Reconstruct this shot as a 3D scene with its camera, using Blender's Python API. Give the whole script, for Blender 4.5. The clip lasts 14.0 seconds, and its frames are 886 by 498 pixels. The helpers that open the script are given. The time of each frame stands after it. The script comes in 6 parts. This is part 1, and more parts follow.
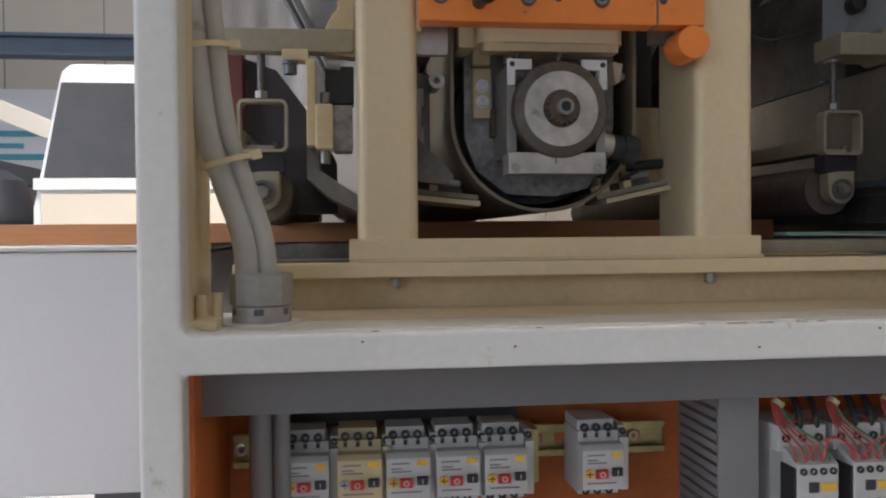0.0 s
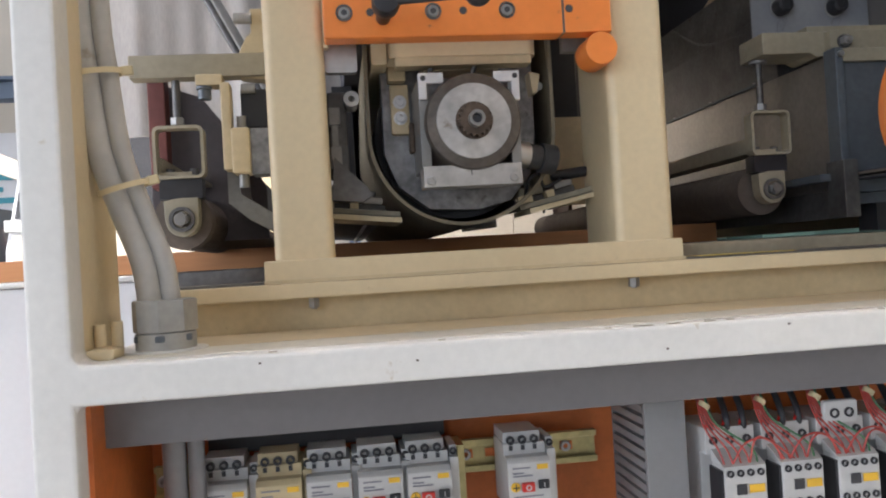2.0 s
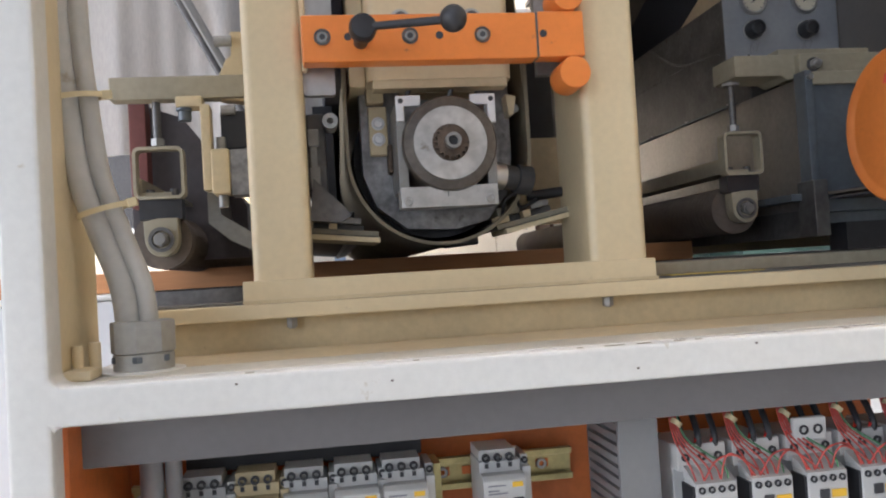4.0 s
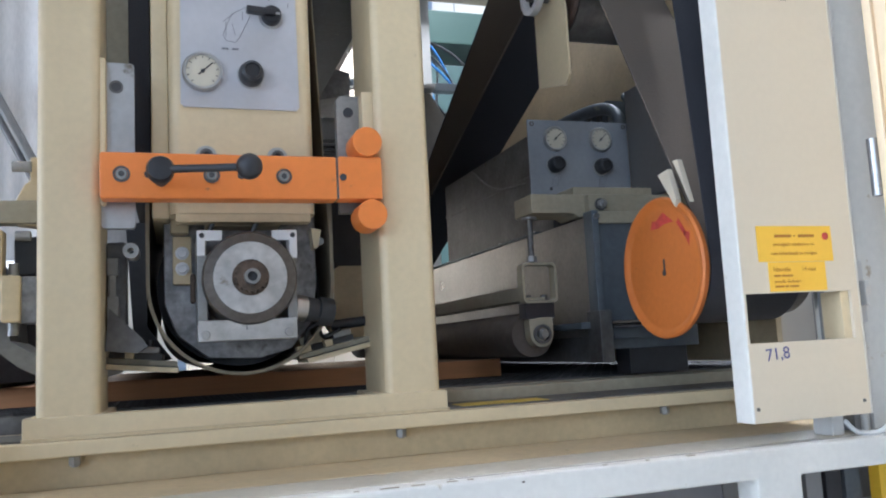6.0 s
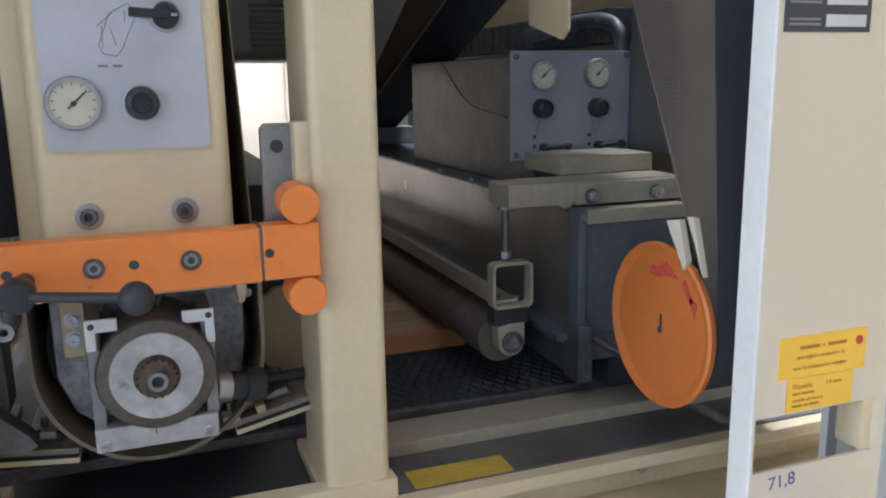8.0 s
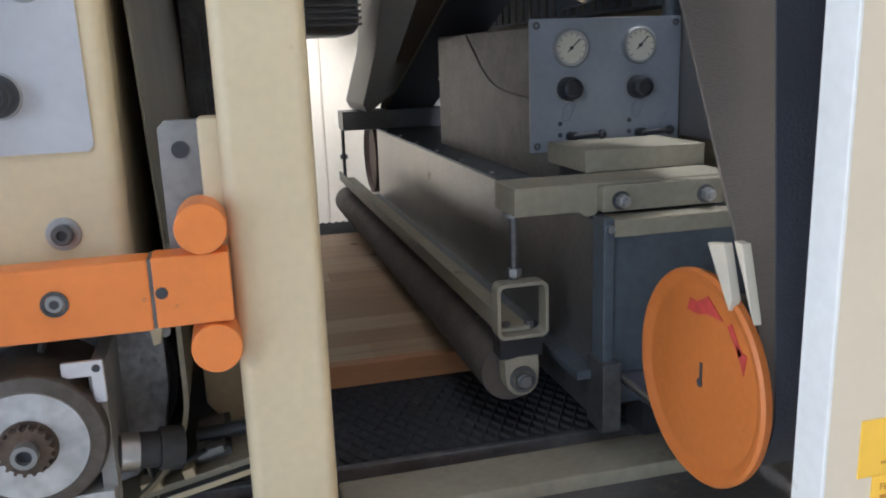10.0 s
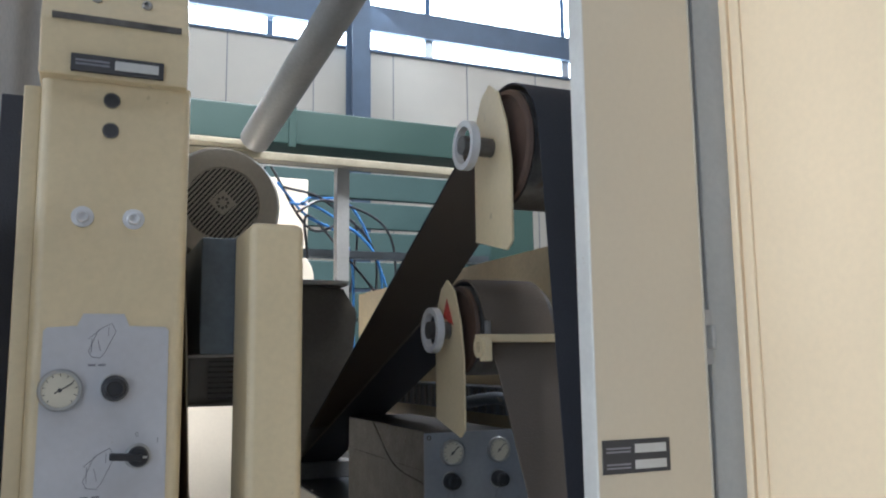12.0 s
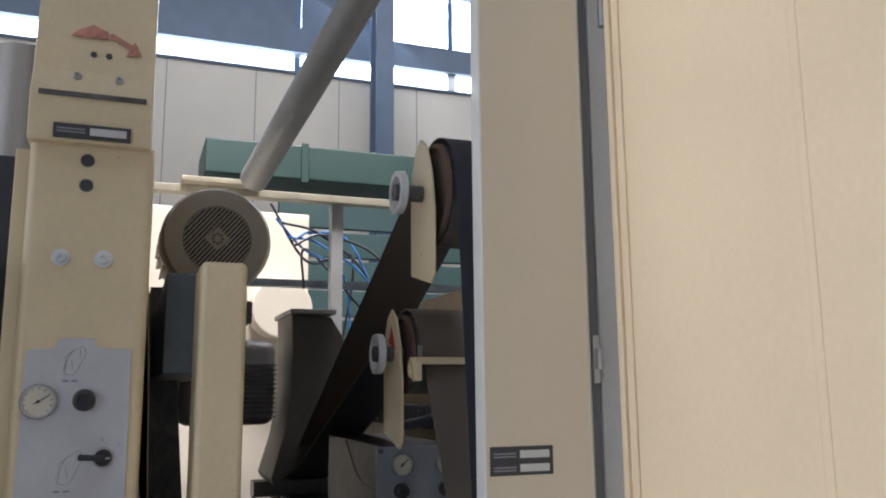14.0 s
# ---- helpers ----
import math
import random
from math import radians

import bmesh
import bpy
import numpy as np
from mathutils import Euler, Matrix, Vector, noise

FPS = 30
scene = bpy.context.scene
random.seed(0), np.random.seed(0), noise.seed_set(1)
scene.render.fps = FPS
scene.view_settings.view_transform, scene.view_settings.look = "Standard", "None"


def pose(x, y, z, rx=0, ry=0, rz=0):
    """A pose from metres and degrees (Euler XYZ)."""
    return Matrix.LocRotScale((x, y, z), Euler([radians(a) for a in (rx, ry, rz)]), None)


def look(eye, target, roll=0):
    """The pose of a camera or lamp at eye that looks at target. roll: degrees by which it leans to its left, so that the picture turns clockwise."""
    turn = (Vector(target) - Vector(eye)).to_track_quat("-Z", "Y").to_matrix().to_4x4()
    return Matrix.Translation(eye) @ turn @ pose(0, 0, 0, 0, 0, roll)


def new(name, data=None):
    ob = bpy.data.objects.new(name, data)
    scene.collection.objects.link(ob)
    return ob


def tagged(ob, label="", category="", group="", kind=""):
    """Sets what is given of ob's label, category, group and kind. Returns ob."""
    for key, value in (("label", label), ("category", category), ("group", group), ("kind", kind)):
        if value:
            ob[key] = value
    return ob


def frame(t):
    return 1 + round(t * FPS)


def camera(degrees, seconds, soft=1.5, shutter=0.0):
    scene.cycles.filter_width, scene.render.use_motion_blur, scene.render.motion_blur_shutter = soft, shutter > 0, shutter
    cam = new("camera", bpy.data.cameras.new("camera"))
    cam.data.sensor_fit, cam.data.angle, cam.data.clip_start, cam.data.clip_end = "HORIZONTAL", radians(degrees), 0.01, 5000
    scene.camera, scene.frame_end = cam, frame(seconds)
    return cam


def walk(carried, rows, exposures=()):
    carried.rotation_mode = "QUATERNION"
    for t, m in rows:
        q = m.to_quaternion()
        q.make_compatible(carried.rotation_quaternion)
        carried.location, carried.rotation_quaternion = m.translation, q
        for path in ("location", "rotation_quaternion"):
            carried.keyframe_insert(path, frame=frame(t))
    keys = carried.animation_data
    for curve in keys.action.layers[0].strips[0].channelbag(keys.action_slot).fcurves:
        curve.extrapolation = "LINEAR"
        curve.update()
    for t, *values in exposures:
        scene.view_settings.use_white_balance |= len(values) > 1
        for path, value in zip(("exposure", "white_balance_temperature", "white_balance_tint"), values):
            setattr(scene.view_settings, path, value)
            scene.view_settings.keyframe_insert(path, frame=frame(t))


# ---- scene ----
cam = camera(56.9, 14.0, soft=2.0, shutter=0.15)
METRES, EYE, TILT, LEAN, TURN = 1.7, 1.0, 0.0, 0.0, -6.8
ROWS = [
    (0.0, 0.0, 0.0, 0.0, -0.01, -0.97, 0.53),
    (0.5, 0.0205, 0.0118, -0.0074, -1.77, -0.51, 2.06),
    (1.0, 0.0325, 0.0013, -0.0025, -0.21, 1.3, 2.77),
    (1.5, 0.0369, 0.0038, -0.0048, -0.03, 1.07, 2.99),
    (2.0, 0.0471, 0.0041, -0.0065, -0.52, 0.66, 3.36),
    (2.5, 0.0509, 0.0008, -0.0054, -0.9, 1.05, 3.5),
    (5.0, 0.0577, -0.0118, 0.0034, -3.17, 2.28, 3.08),
    (5.5, 0.0872, -0.0263, 0.0189, -8.94, 5.98, 3.0),
    (6.0, 0.0926, -0.0331, 0.0289, -11.42, 6.71, 2.98),
    (6.5, 0.0989, -0.0247, 0.0249, -12.2, 3.28, 2.84),
    (7.0, 0.1238, 0.0179, 0.1774, -12.75, -10.33, 3.65),
    (7.5, 0.1234, 0.0489, 0.2344, -14.33, -11.46, 1.13),
    (10.0, 0.2109, 0.1871, 0.2359, -8.15, -13.34, 1.96),
    (10.5, 0.213, 0.1799, 0.2422, -9.68, -11.01, 1.28),
    (11.0, 0.2089, 0.1492, 0.2423, -8.68, -10.72, 0.74),
    (11.5, 0.1747, 0.0521, 0.2687, -14.75, -2.85, 0.07),
    (12.0, 0.1339, -0.0584, 0.3329, -16.41, 7.68, 0.69),
    (12.5, 0.1606, -0.1213, 0.3308, -15.91, 8.97, 0.52),
    (13.0, 0.1819, -0.1598, 0.3257, -14.29, 8.73, -0.87),
    (13.5, 0.193, -0.1761, 0.3292, -13.75, 9.8, -0.16),
    (14.0, 0.1995, -0.1819, 0.323, -13.9, 9.7, 0.48),
]
EXPOSURES = [(0.0, -0.53, 6250, 16), (0.6, -0.12, 6250, 15), (1.2, 0.15, 6250, 15), (2.5, 0.31, 6250, 16), (5.0, 0.36, 5870, 14), (5.5, 0.47, 5570, 12), (6.0, 0.34, 5470, 11), (7.0, 0.19, 5780, 14), (7.5, 0.14, 5580, 12), (10.5, 0.39, 5530, 11), (11.2, 0.41, 5480, 9), (11.7, -0.1, 5530, 10), (12.0, -0.47, 5730, 10), (12.4, -0.69, 6080, 15), (14.0, -0.77, 5980, 15)]
walk(cam, [(t, pose(0, 0, EYE, TILT, LEAN, TURN) @ pose(METRES * x, METRES * y, METRES * z, 90 + pitch, roll, yaw)) for t, x, y, z, yaw, pitch, roll in ROWS],
     exposures=EXPOSURES)

# ---------------------------------------------------------------- light
world = bpy.data.worlds.new("hall_sky")
scene.world = world
world.use_nodes = True
wn = world.node_tree.nodes
sky = wn.new("ShaderNodeTexSky")
sky.sky_type = "NISHITA"
sky.sun_disc = False
sky.sun_elevation, sky.sun_rotation = radians(42), radians(-60)
world.node_tree.links.new(sky.outputs[0], wn["Background"].inputs[0])
wn["Background"].inputs[1].default_value = 0.1


def area_lamp(name, eye, target, sx, sy, power, colour=(1, 1, 1), spread=180):
    d = bpy.data.lights.new(name, "AREA")
    d.shape, d.size, d.size_y, d.energy, d.color = "RECTANGLE", sx, sy, power, colour
    d.spread = radians(spread)
    ob = new(name, d)
    ob.matrix_world = look(eye, target)
    return ob


# daylight from unseen gates and roof lights and from the high windows, plus two fills
area_lamp("gate_daylight", (-5.0, -5.6, 2.4), (0.2, 0.6, 1.2), 4.0, 3.6, 140, (0.84, 0.93, 1.0))
area_lamp("side_gate_daylight", (-9.0, -0.9, 2.6), (0.9, 0.1, 1.6), 4.5, 4.0, 520, (0.90, 0.96, 1.0))
area_lamp("roof_daylight_front", (0.5, -1.8, 6.8), (0.6, 0.9, 1.2), 7.0, 1.4, 95, (0.90, 0.96, 1.0))
# added lamp under the closed ceiling, brightens the cabinet behind the machine
area_lamp("cabinet_fill", (0.8, 1.1, 6.8), (0.6, 2.7, 1.3), 3.0, 0.8, 380, (1.0, 0.97, 0.92), 80)
# added lamp that lifts the far wall, no source of its own
area_lamp("wall_fill", (2.5, 6.4, 7.1), (2.5, 9.0, 4.0), 8.0, 0.8, 170, (0.92, 0.96, 1.0), 120)
area_lamp("window_daylight", (3.5, 8.7, 6.1), (1.0, 2.0, 1.5), 6.0, 0.8, 140, (0.85, 0.93, 1.0))


# ---------------------------------------------------------------- materials
def material(name, colour, rough=0.5, metal=0.0, vary=0.12, scale=6.0, fine=120.0, bump=0.05,
             stain=None, stain_amount=0.0, stain_scale=18.0, coat=0.0, streak=(1, 1, 1), shade=0.0):
    """A painted, cast or plastic surface: broad tint changes, fine grain, and stains or chips of a second colour."""
    m = bpy.data.materials.new(name)
    m.use_nodes = True
    n, l = m.node_tree.nodes, m.node_tree.links
    b = n["Principled BSDF"]
    b.inputs["Metallic"].default_value = metal
    b.inputs["Coat Weight"].default_value = coat
    co = n.new("ShaderNodeTexCoord")
    mp = n.new("ShaderNodeMapping")
    mp.inputs["Scale"].default_value = streak
    l.new(co.outputs["Object"], mp.inputs["Vector"])
    big, small = n.new("ShaderNodeTexNoise"), n.new("ShaderNodeTexNoise")
    for t, s, d in ((big, scale, 5), (small, fine, 3)):
        t.inputs["Scale"].default_value, t.inputs["Detail"].default_value = s, d
        l.new(mp.outputs[0], t.inputs["Vector"])
    ramp = n.new("ShaderNodeMapRange")
    ramp.inputs["From Min"].default_value, ramp.inputs["From Max"].default_value = 0.3, 0.7
    ramp.inputs["To Min"].default_value, ramp.inputs["To Max"].default_value = 1 - vary, 1 + vary
    l.new(big.outputs["Fac"], ramp.inputs["Value"])
    grain = n.new("ShaderNodeMapRange")
    grain.inputs["From Min"].default_value, grain.inputs["From Max"].default_value = 0.3, 0.7
    grain.inputs["To Min"].default_value, grain.inputs["To Max"].default_value = 1 - vary * 0.5, 1 + vary * 0.5
    l.new(small.outputs["Fac"], grain.inputs["Value"])
    mul = n.new("ShaderNodeMath")
    mul.operation = "MULTIPLY"
    l.new(ramp.outputs[0], mul.inputs[0])
    l.new(grain.outputs[0], mul.inputs[1])
    tint = n.new("ShaderNodeVectorMath")
    tint.operation = "SCALE"
    tint.inputs[0].default_value = colour
    l.new(mul.outputs[0], tint.inputs["Scale"])
    out = tint.outputs[0]
    if stain:
        st = n.new("ShaderNodeTexNoise")
        st.inputs["Scale"].default_value, st.inputs["Detail"].default_value, st.inputs["Roughness"].default_value = stain_scale, 8, 0.65
        l.new(mp.outputs[0], st.inputs["Vector"])
        cut = n.new("ShaderNodeMapRange")
        cut.inputs["From Min"].default_value, cut.inputs["From Max"].default_value = 0.68 - stain_amount * 0.4, 0.76 - stain_amount * 0.3
        l.new(st.outputs["Fac"], cut.inputs["Value"])
        mix = n.new("ShaderNodeMix")
        mix.data_type = "RGBA"
        l.new(cut.outputs[0], mix.inputs["Factor"])
        l.new(out, mix.inputs[6])
        mix.inputs[7].default_value = (*stain, 1)
        out = mix.outputs[2]
    l.new(out, b.inputs["Base Color"])
    rr = n.new("ShaderNodeMapRange")
    rr.inputs["To Min"].default_value, rr.inputs["To Max"].default_value = max(rough - 0.12, 0.03), min(rough + 0.14, 1)
    l.new(big.outputs["Fac"], rr.inputs["Value"])
    l.new(rr.outputs[0], b.inputs["Roughness"])
    if bump:
        bp = n.new("ShaderNodeBump")
        bp.inputs["Strength"].default_value, bp.inputs["Distance"].default_value = bump, 0.004
        l.new(small.outputs["Fac"], bp.inputs["Height"])
        l.new(bp.outputs[0], b.inputs["Normal"])
    return m


def glow(name, colour, strength):
    m = bpy.data.materials.new(name)
    m.use_nodes = True
    b = m.node_tree.nodes["Principled BSDF"]
    b.inputs["Base Color"].default_value = (*colour, 1)
    b.inputs["Emission Color"].default_value = (*colour, 1)
    b.inputs["Emission Strength"].default_value = strength
    return m


DUST = (0.42, 0.36, 0.26)
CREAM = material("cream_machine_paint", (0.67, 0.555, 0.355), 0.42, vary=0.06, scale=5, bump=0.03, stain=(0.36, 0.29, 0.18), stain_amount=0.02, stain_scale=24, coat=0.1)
DUSTWHITE = material("dust_filmed_white_paint", (0.55, 0.52, 0.44), 0.6, vary=0.12, scale=7, bump=0.05, stain=(0.42, 0.36, 0.26), stain_amount=0.12, stain_scale=14)
CREAM_DIRTY = material("dusty_cream_paint", (0.56, 0.455, 0.285), 0.55, vary=0.12, scale=9, bump=0.06, stain=(0.27, 0.21, 0.13), stain_amount=0.07, stain_scale=20)
WHITE = material("white_frame_paint", (0.70, 0.69, 0.65), 0.42, vary=0.07, scale=4, bump=0.03, stain=(0.45, 0.38, 0.27), stain_amount=0.035, stain_scale=30, coat=0.15)
PALE = material("pale_door_paint", (0.64, 0.565, 0.44), 0.4, vary=0.03, scale=3, bump=0.02, coat=0.1)
TAN = material("warm_tan_paint", (0.86, 0.685, 0.455), 0.45, vary=0.04, scale=3, bump=0.03)
CEILING = material("brown_ceiling_boards", (0.36, 0.23, 0.16), 0.7, vary=0.12, scale=2, bump=0.04)
ORANGE = material("orange_paint", (0.80, 0.235, 0.045), 0.42, vary=0.06, scale=8, bump=0.05, stain=(0.16, 0.10, 0.07), stain_amount=0.03, stain_scale=34, coat=0.1)
# darker copy of the orange with interior shade in its colour, plus grime
ORANGE_SHADE = material("shaded_grimy_orange_paint", (0.56, 0.165, 0.032), 0.45, vary=0.09, scale=9, bump=0.05, stain=(0.20, 0.09, 0.04), stain_amount=0.03, stain_scale=26)
ORANGE_PLATE = material("orange_backplate_paint", (0.62, 0.17, 0.04), 0.5, vary=0.14, scale=10, bump=0.04)
STEEL = material("bright_steel", (0.50, 0.495, 0.49), 0.38, 0.85, vary=0.12, scale=20, bump=0.05, stain=(0.22, 0.19, 0.15), stain_amount=0.06, stain_scale=30)
GALV = material("dull_galvanised_steel", (0.30, 0.295, 0.285), 0.5, 0.6, vary=0.2, scale=12, bump=0.05, stain=(0.30, 0.24, 0.16), stain_amount=0.12, stain_scale=8)
DARKSTEEL = material("stained_dark_steel", (0.145, 0.14, 0.138), 0.48, 0.7, vary=0.3, scale=22, bump=0.12, stain=(0.10, 0.075, 0.05), stain_amount=0.12, stain_scale=26)
BLUESTEEL = material("blue_grey_steel", (0.115, 0.132, 0.15), 0.45, 0.3, vary=0.18, scale=14, bump=0.06, stain=DUST, stain_amount=0.04, stain_scale=16)
BEDGREY = material("dusty_bed_plate", (0.115, 0.108, 0.10), 0.6, 0.1, vary=0.25, scale=10, bump=0.08, stain=(0.26, 0.23, 0.18), stain_amount=0.05, stain_scale=12)
# grimy cream, darkened further to stand in for shade inside the machine
DULLCREAM = material("darkened_grimy_cream_paint", (0.31, 0.275, 0.20), 0.55, vary=0.15, scale=9, bump=0.06, stain=(0.15, 0.125, 0.085), stain_amount=0.1, stain_scale=20)
PLATESTEEL = material("scuffed_steel_plate", (0.26, 0.255, 0.26), 0.42, 0.5, vary=0.35, scale=30, bump=0.14, stain=(0.075, 0.062, 0.052), stain_amount=0.2, stain_scale=34)
SHEEN = material("smeared_sheet_steel", (0.40, 0.38, 0.355), 0.32, 0.85, vary=0.18, scale=9, bump=0.05, stain=(0.30, 0.27, 0.23), stain_amount=0.02, stain_scale=16)
FACED = material("faced_steel", (0.50, 0.49, 0.48), 0.4, 0.55, vary=0.2, scale=34, bump=0.08, stain=(0.26, 0.22, 0.18), stain_amount=0.12, stain_scale=40)
RIMSTEEL = material("oxidised_rim_steel", (0.115, 0.098, 0.084), 0.5, 0.45, vary=0.25, scale=30, bump=0.1, stain=(0.09, 0.06, 0.04), stain_amount=0.1, stain_scale=30)
ALUMINIUM = material("pale_window_aluminium", (0.62, 0.64, 0.66), 0.4, 0.5, vary=0.05, scale=8, bump=0.01)
ZINC = material("bright_zinc", (0.72, 0.72, 0.74), 0.35, 0.3, vary=0.08, scale=20, bump=0.03)
RUST = material("rusty_steel", (0.105, 0.075, 0.055), 0.75, 0.3, vary=0.3, scale=60, bump=0.2)
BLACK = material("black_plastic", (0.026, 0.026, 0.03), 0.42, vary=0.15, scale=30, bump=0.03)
RUBBER = material("black_rubber", (0.04, 0.04, 0.042), 0.72, vary=0.25, scale=24, bump=0.25, stain=(0.13, 0.11, 0.085), stain_amount=0.09, stain_scale=14)
DUSTYRUBBER = material("dusty_rubber", (0.125, 0.098, 0.08), 0.75, vary=0.2, scale=24, bump=0.2, stain=(0.24, 0.2, 0.15), stain_amount=0.06, stain_scale=14)
GRIT = material("abrasive_belt_grit", (0.15, 0.122, 0.098), 0.9, vary=0.1, scale=4, fine=700, bump=0.4, streak=(0.3, 1, 1))
GRITDARK = material("dark_belt_lining", (0.042, 0.044, 0.055), 0.8, vary=0.15, scale=6, fine=400, bump=0.2)
BELTBACK = material("tan_belt_cloth", (0.235, 0.198, 0.135), 0.75, vary=0.15, scale=12, fine=300, bump=0.1, stain=(0.13, 0.105, 0.07), stain_amount=0.08, stain_scale=16)
GREY = material("grey_powder_coat", (0.155, 0.147, 0.147), 0.5, vary=0.07, scale=6, bump=0.05)
DUCTGREY = material("grey_duct_plastic", (0.25, 0.25, 0.255), 0.45, vary=0.06, scale=8, bump=0.02)
CASE = material("light_grey_device_plastic", (0.56, 0.56, 0.55), 0.42, vary=0.06, scale=20, bump=0.02)
BEIGE = material("aged_beige_plastic", (0.60, 0.50, 0.30), 0.45, vary=0.05, scale=20, bump=0.02)
PANELGREY = material("brushed_panel_foil", (0.53, 0.53, 0.56), 0.4, 0.1, vary=0.05, scale=12, bump=0.03, stain=(0.38, 0.36, 0.33), stain_amount=0.05, stain_scale=40)
# panel foil again, colour lowered for the shade deeper in the machine
PANELSHADE = material("shaded_panel_foil", (0.29, 0.305, 0.335), 0.45, 0.15, vary=0.08, scale=12, bump=0.03, stain=(0.22, 0.2, 0.17), stain_amount=0.06, stain_scale=22)
DIAL = material("cream_dial_face", (0.60, 0.56, 0.46), 0.35, vary=0.03, scale=20, bump=0)
BRASS = material("passivated_rail_steel", (0.47, 0.41, 0.20), 0.35, 0.8, vary=0.25, scale=14, bump=0.03, stain=(0.55, 0.20, 0.06), stain_amount=0.1, stain_scale=12)
REDP = material("red_plastic", (0.62, 0.035, 0.025), 0.4, vary=0.08, scale=20, bump=0)
REDWIRE = material("red_wire_insulation", (0.45, 0.07, 0.055), 0.45, vary=0.1, scale=20, bump=0)
GREENWIRE = material("green_wire_insulation", (0.07, 0.22, 0.10), 0.5, vary=0.1, scale=20, bump=0)
REDINK = material("faded_red_paint_mark", (0.50, 0.055, 0.045), 0.6, vary=0.2, scale=60, bump=0)
FADEDRED = material("faded_pink_paint_mark", (0.50, 0.22, 0.17), 0.6, vary=0.25, scale=50, bump=0)
BROWNRIM = material("brown_oxide_rim", (0.085, 0.05, 0.036), 0.6, vary=0.2, scale=20, bump=0.05)
YELLOW = material("yellow_label_foil", (0.86, 0.52, 0.045), 0.4, vary=0.04, scale=10, bump=0.01)
YELLOWDIRT = material("dirty_yellow_label", (0.55, 0.38, 0.05), 0.5, vary=0.15, scale=30, bump=0.02)
YELLOWPAINT = material("yellow_paint", (0.72, 0.45, 0.03), 0.45, vary=0.06, scale=10, bump=0.02)
INK = material("dark_print_ink", (0.05, 0.05, 0.055), 0.6, vary=0.1, bump=0)
ORANGEINK = material("brown_print_ink", (0.42, 0.17, 0.02), 0.6, vary=0.1, bump=0)
BLUEINK = material("blue_pen_ink", (0.09, 0.09, 0.22), 0.6, vary=0.1, bump=0)
GREYINK = material("grey_print_ink", (0.22, 0.22, 0.25), 0.6, vary=0.1, bump=0)
HOSE = material("grey_pvc_hose", (0.44, 0.43, 0.40), 0.42, vary=0.08, scale=14, bump=0.03, stain=(0.30, 0.26, 0.20), stain_amount=0.06, stain_scale=20)
TIE = material("yellowed_nylon", (0.66, 0.55, 0.33), 0.45, vary=0.05, bump=0)
GLAND = material("dusty_grey_fitting", (0.36, 0.355, 0.33), 0.5, 0.2, vary=0.12, scale=30, bump=0.05, stain=DUST, stain_amount=0.08, stain_scale=40)
GREENDARK = material("dark_green_paint", (0.03, 0.06, 0.058), 0.5, vary=0.1, scale=4, bump=0.02)
GREEN = material("green_machine_paint", (0.03, 0.06, 0.051), 0.45, vary=0.07, scale=3, bump=0.02)
# dark blue made paler to stand in for glare from the windows
BLUE = material("glare_lifted_blue_paint", (0.12, 0.16, 0.22), 0.55, vary=0.1, scale=4, bump=0.02)
TEAL = material("teal_lettering", (0.05, 0.34, 0.42), 0.5, vary=0.05, bump=0)
BLUEHOSE = material("blue_air_hose", (0.05, 0.20, 0.50), 0.4, vary=0.05, bump=0)
PIPEGREY = material("dusty_grey_pipe", (0.25, 0.237, 0.22), 0.45, 0.2, vary=0.12, scale=6, bump=0.03, stain=(0.15, 0.13, 0.11), stain_amount=0.08, stain_scale=9)
WALLGREY = material("hall_wall_panel", (0.60, 0.55, 0.46), 0.6, vary=0.06, scale=1.2, bump=0.02)
CONCRETE = material("concrete_floor", (0.40, 0.40, 0.39), 0.6, vary=0.15, scale=1.5, fine=60, bump=0.06, stain=(0.22, 0.21, 0.20), stain_amount=0.06, stain_scale=3)
CABINETCREAM = material("pale_cabinet_enamel", (0.68, 0.60, 0.48), 0.45, vary=0.04, scale=3, bump=0.02)
WHITEPANEL = material("white_cladding", (0.76, 0.765, 0.77), 0.4, vary=0.03, scale=3, bump=0.02)
SMOKED = material("smoked_window_acrylic", (0.045, 0.042, 0.042), 0.22, vary=0.25, scale=3, bump=0, stain=(0.12, 0.105, 0.095), stain_amount=0.12, stain_scale=2.5)
# darker tone than HOODGREY, for the curved hood
HOODDARK = material("dark_hood_grey", (0.105, 0.096, 0.083), 0.55, 0.1, vary=0.16, scale=6, bump=0.04, stain=(0.25, 0.21, 0.15), stain_amount=0.06, stain_scale=5)
MOTORGREY = material("beige_grey_motor_paint", (0.56, 0.52, 0.45), 0.5, vary=0.09, scale=6, bump=0.03, stain=(0.32, 0.28, 0.22), stain_amount=0.07, stain_scale=9)
HOODGREY = material("grey_dust_hood", (0.27, 0.265, 0.255), 0.5, 0.1, vary=0.1, scale=6, bump=0.03, stain=DUST, stain_amount=0.06, stain_scale=6)
FILM = material("milky_guard_sheet", (0.43, 0.405, 0.38), 0.35, vary=0.16, scale=2.2, bump=0.02, streak=(3, 1, 0.6))
DARKPLATE = material("dark_brown_sheet", (0.062, 0.05, 0.052), 0.5, vary=0.2, scale=8, bump=0.04, stain=(0.11, 0.09, 0.08), stain_amount=0.1, stain_scale=7)
DARKRED = material("dark_red_oxide_paint", (0.17, 0.05, 0.04), 0.55, vary=0.15, scale=20, bump=0.05)
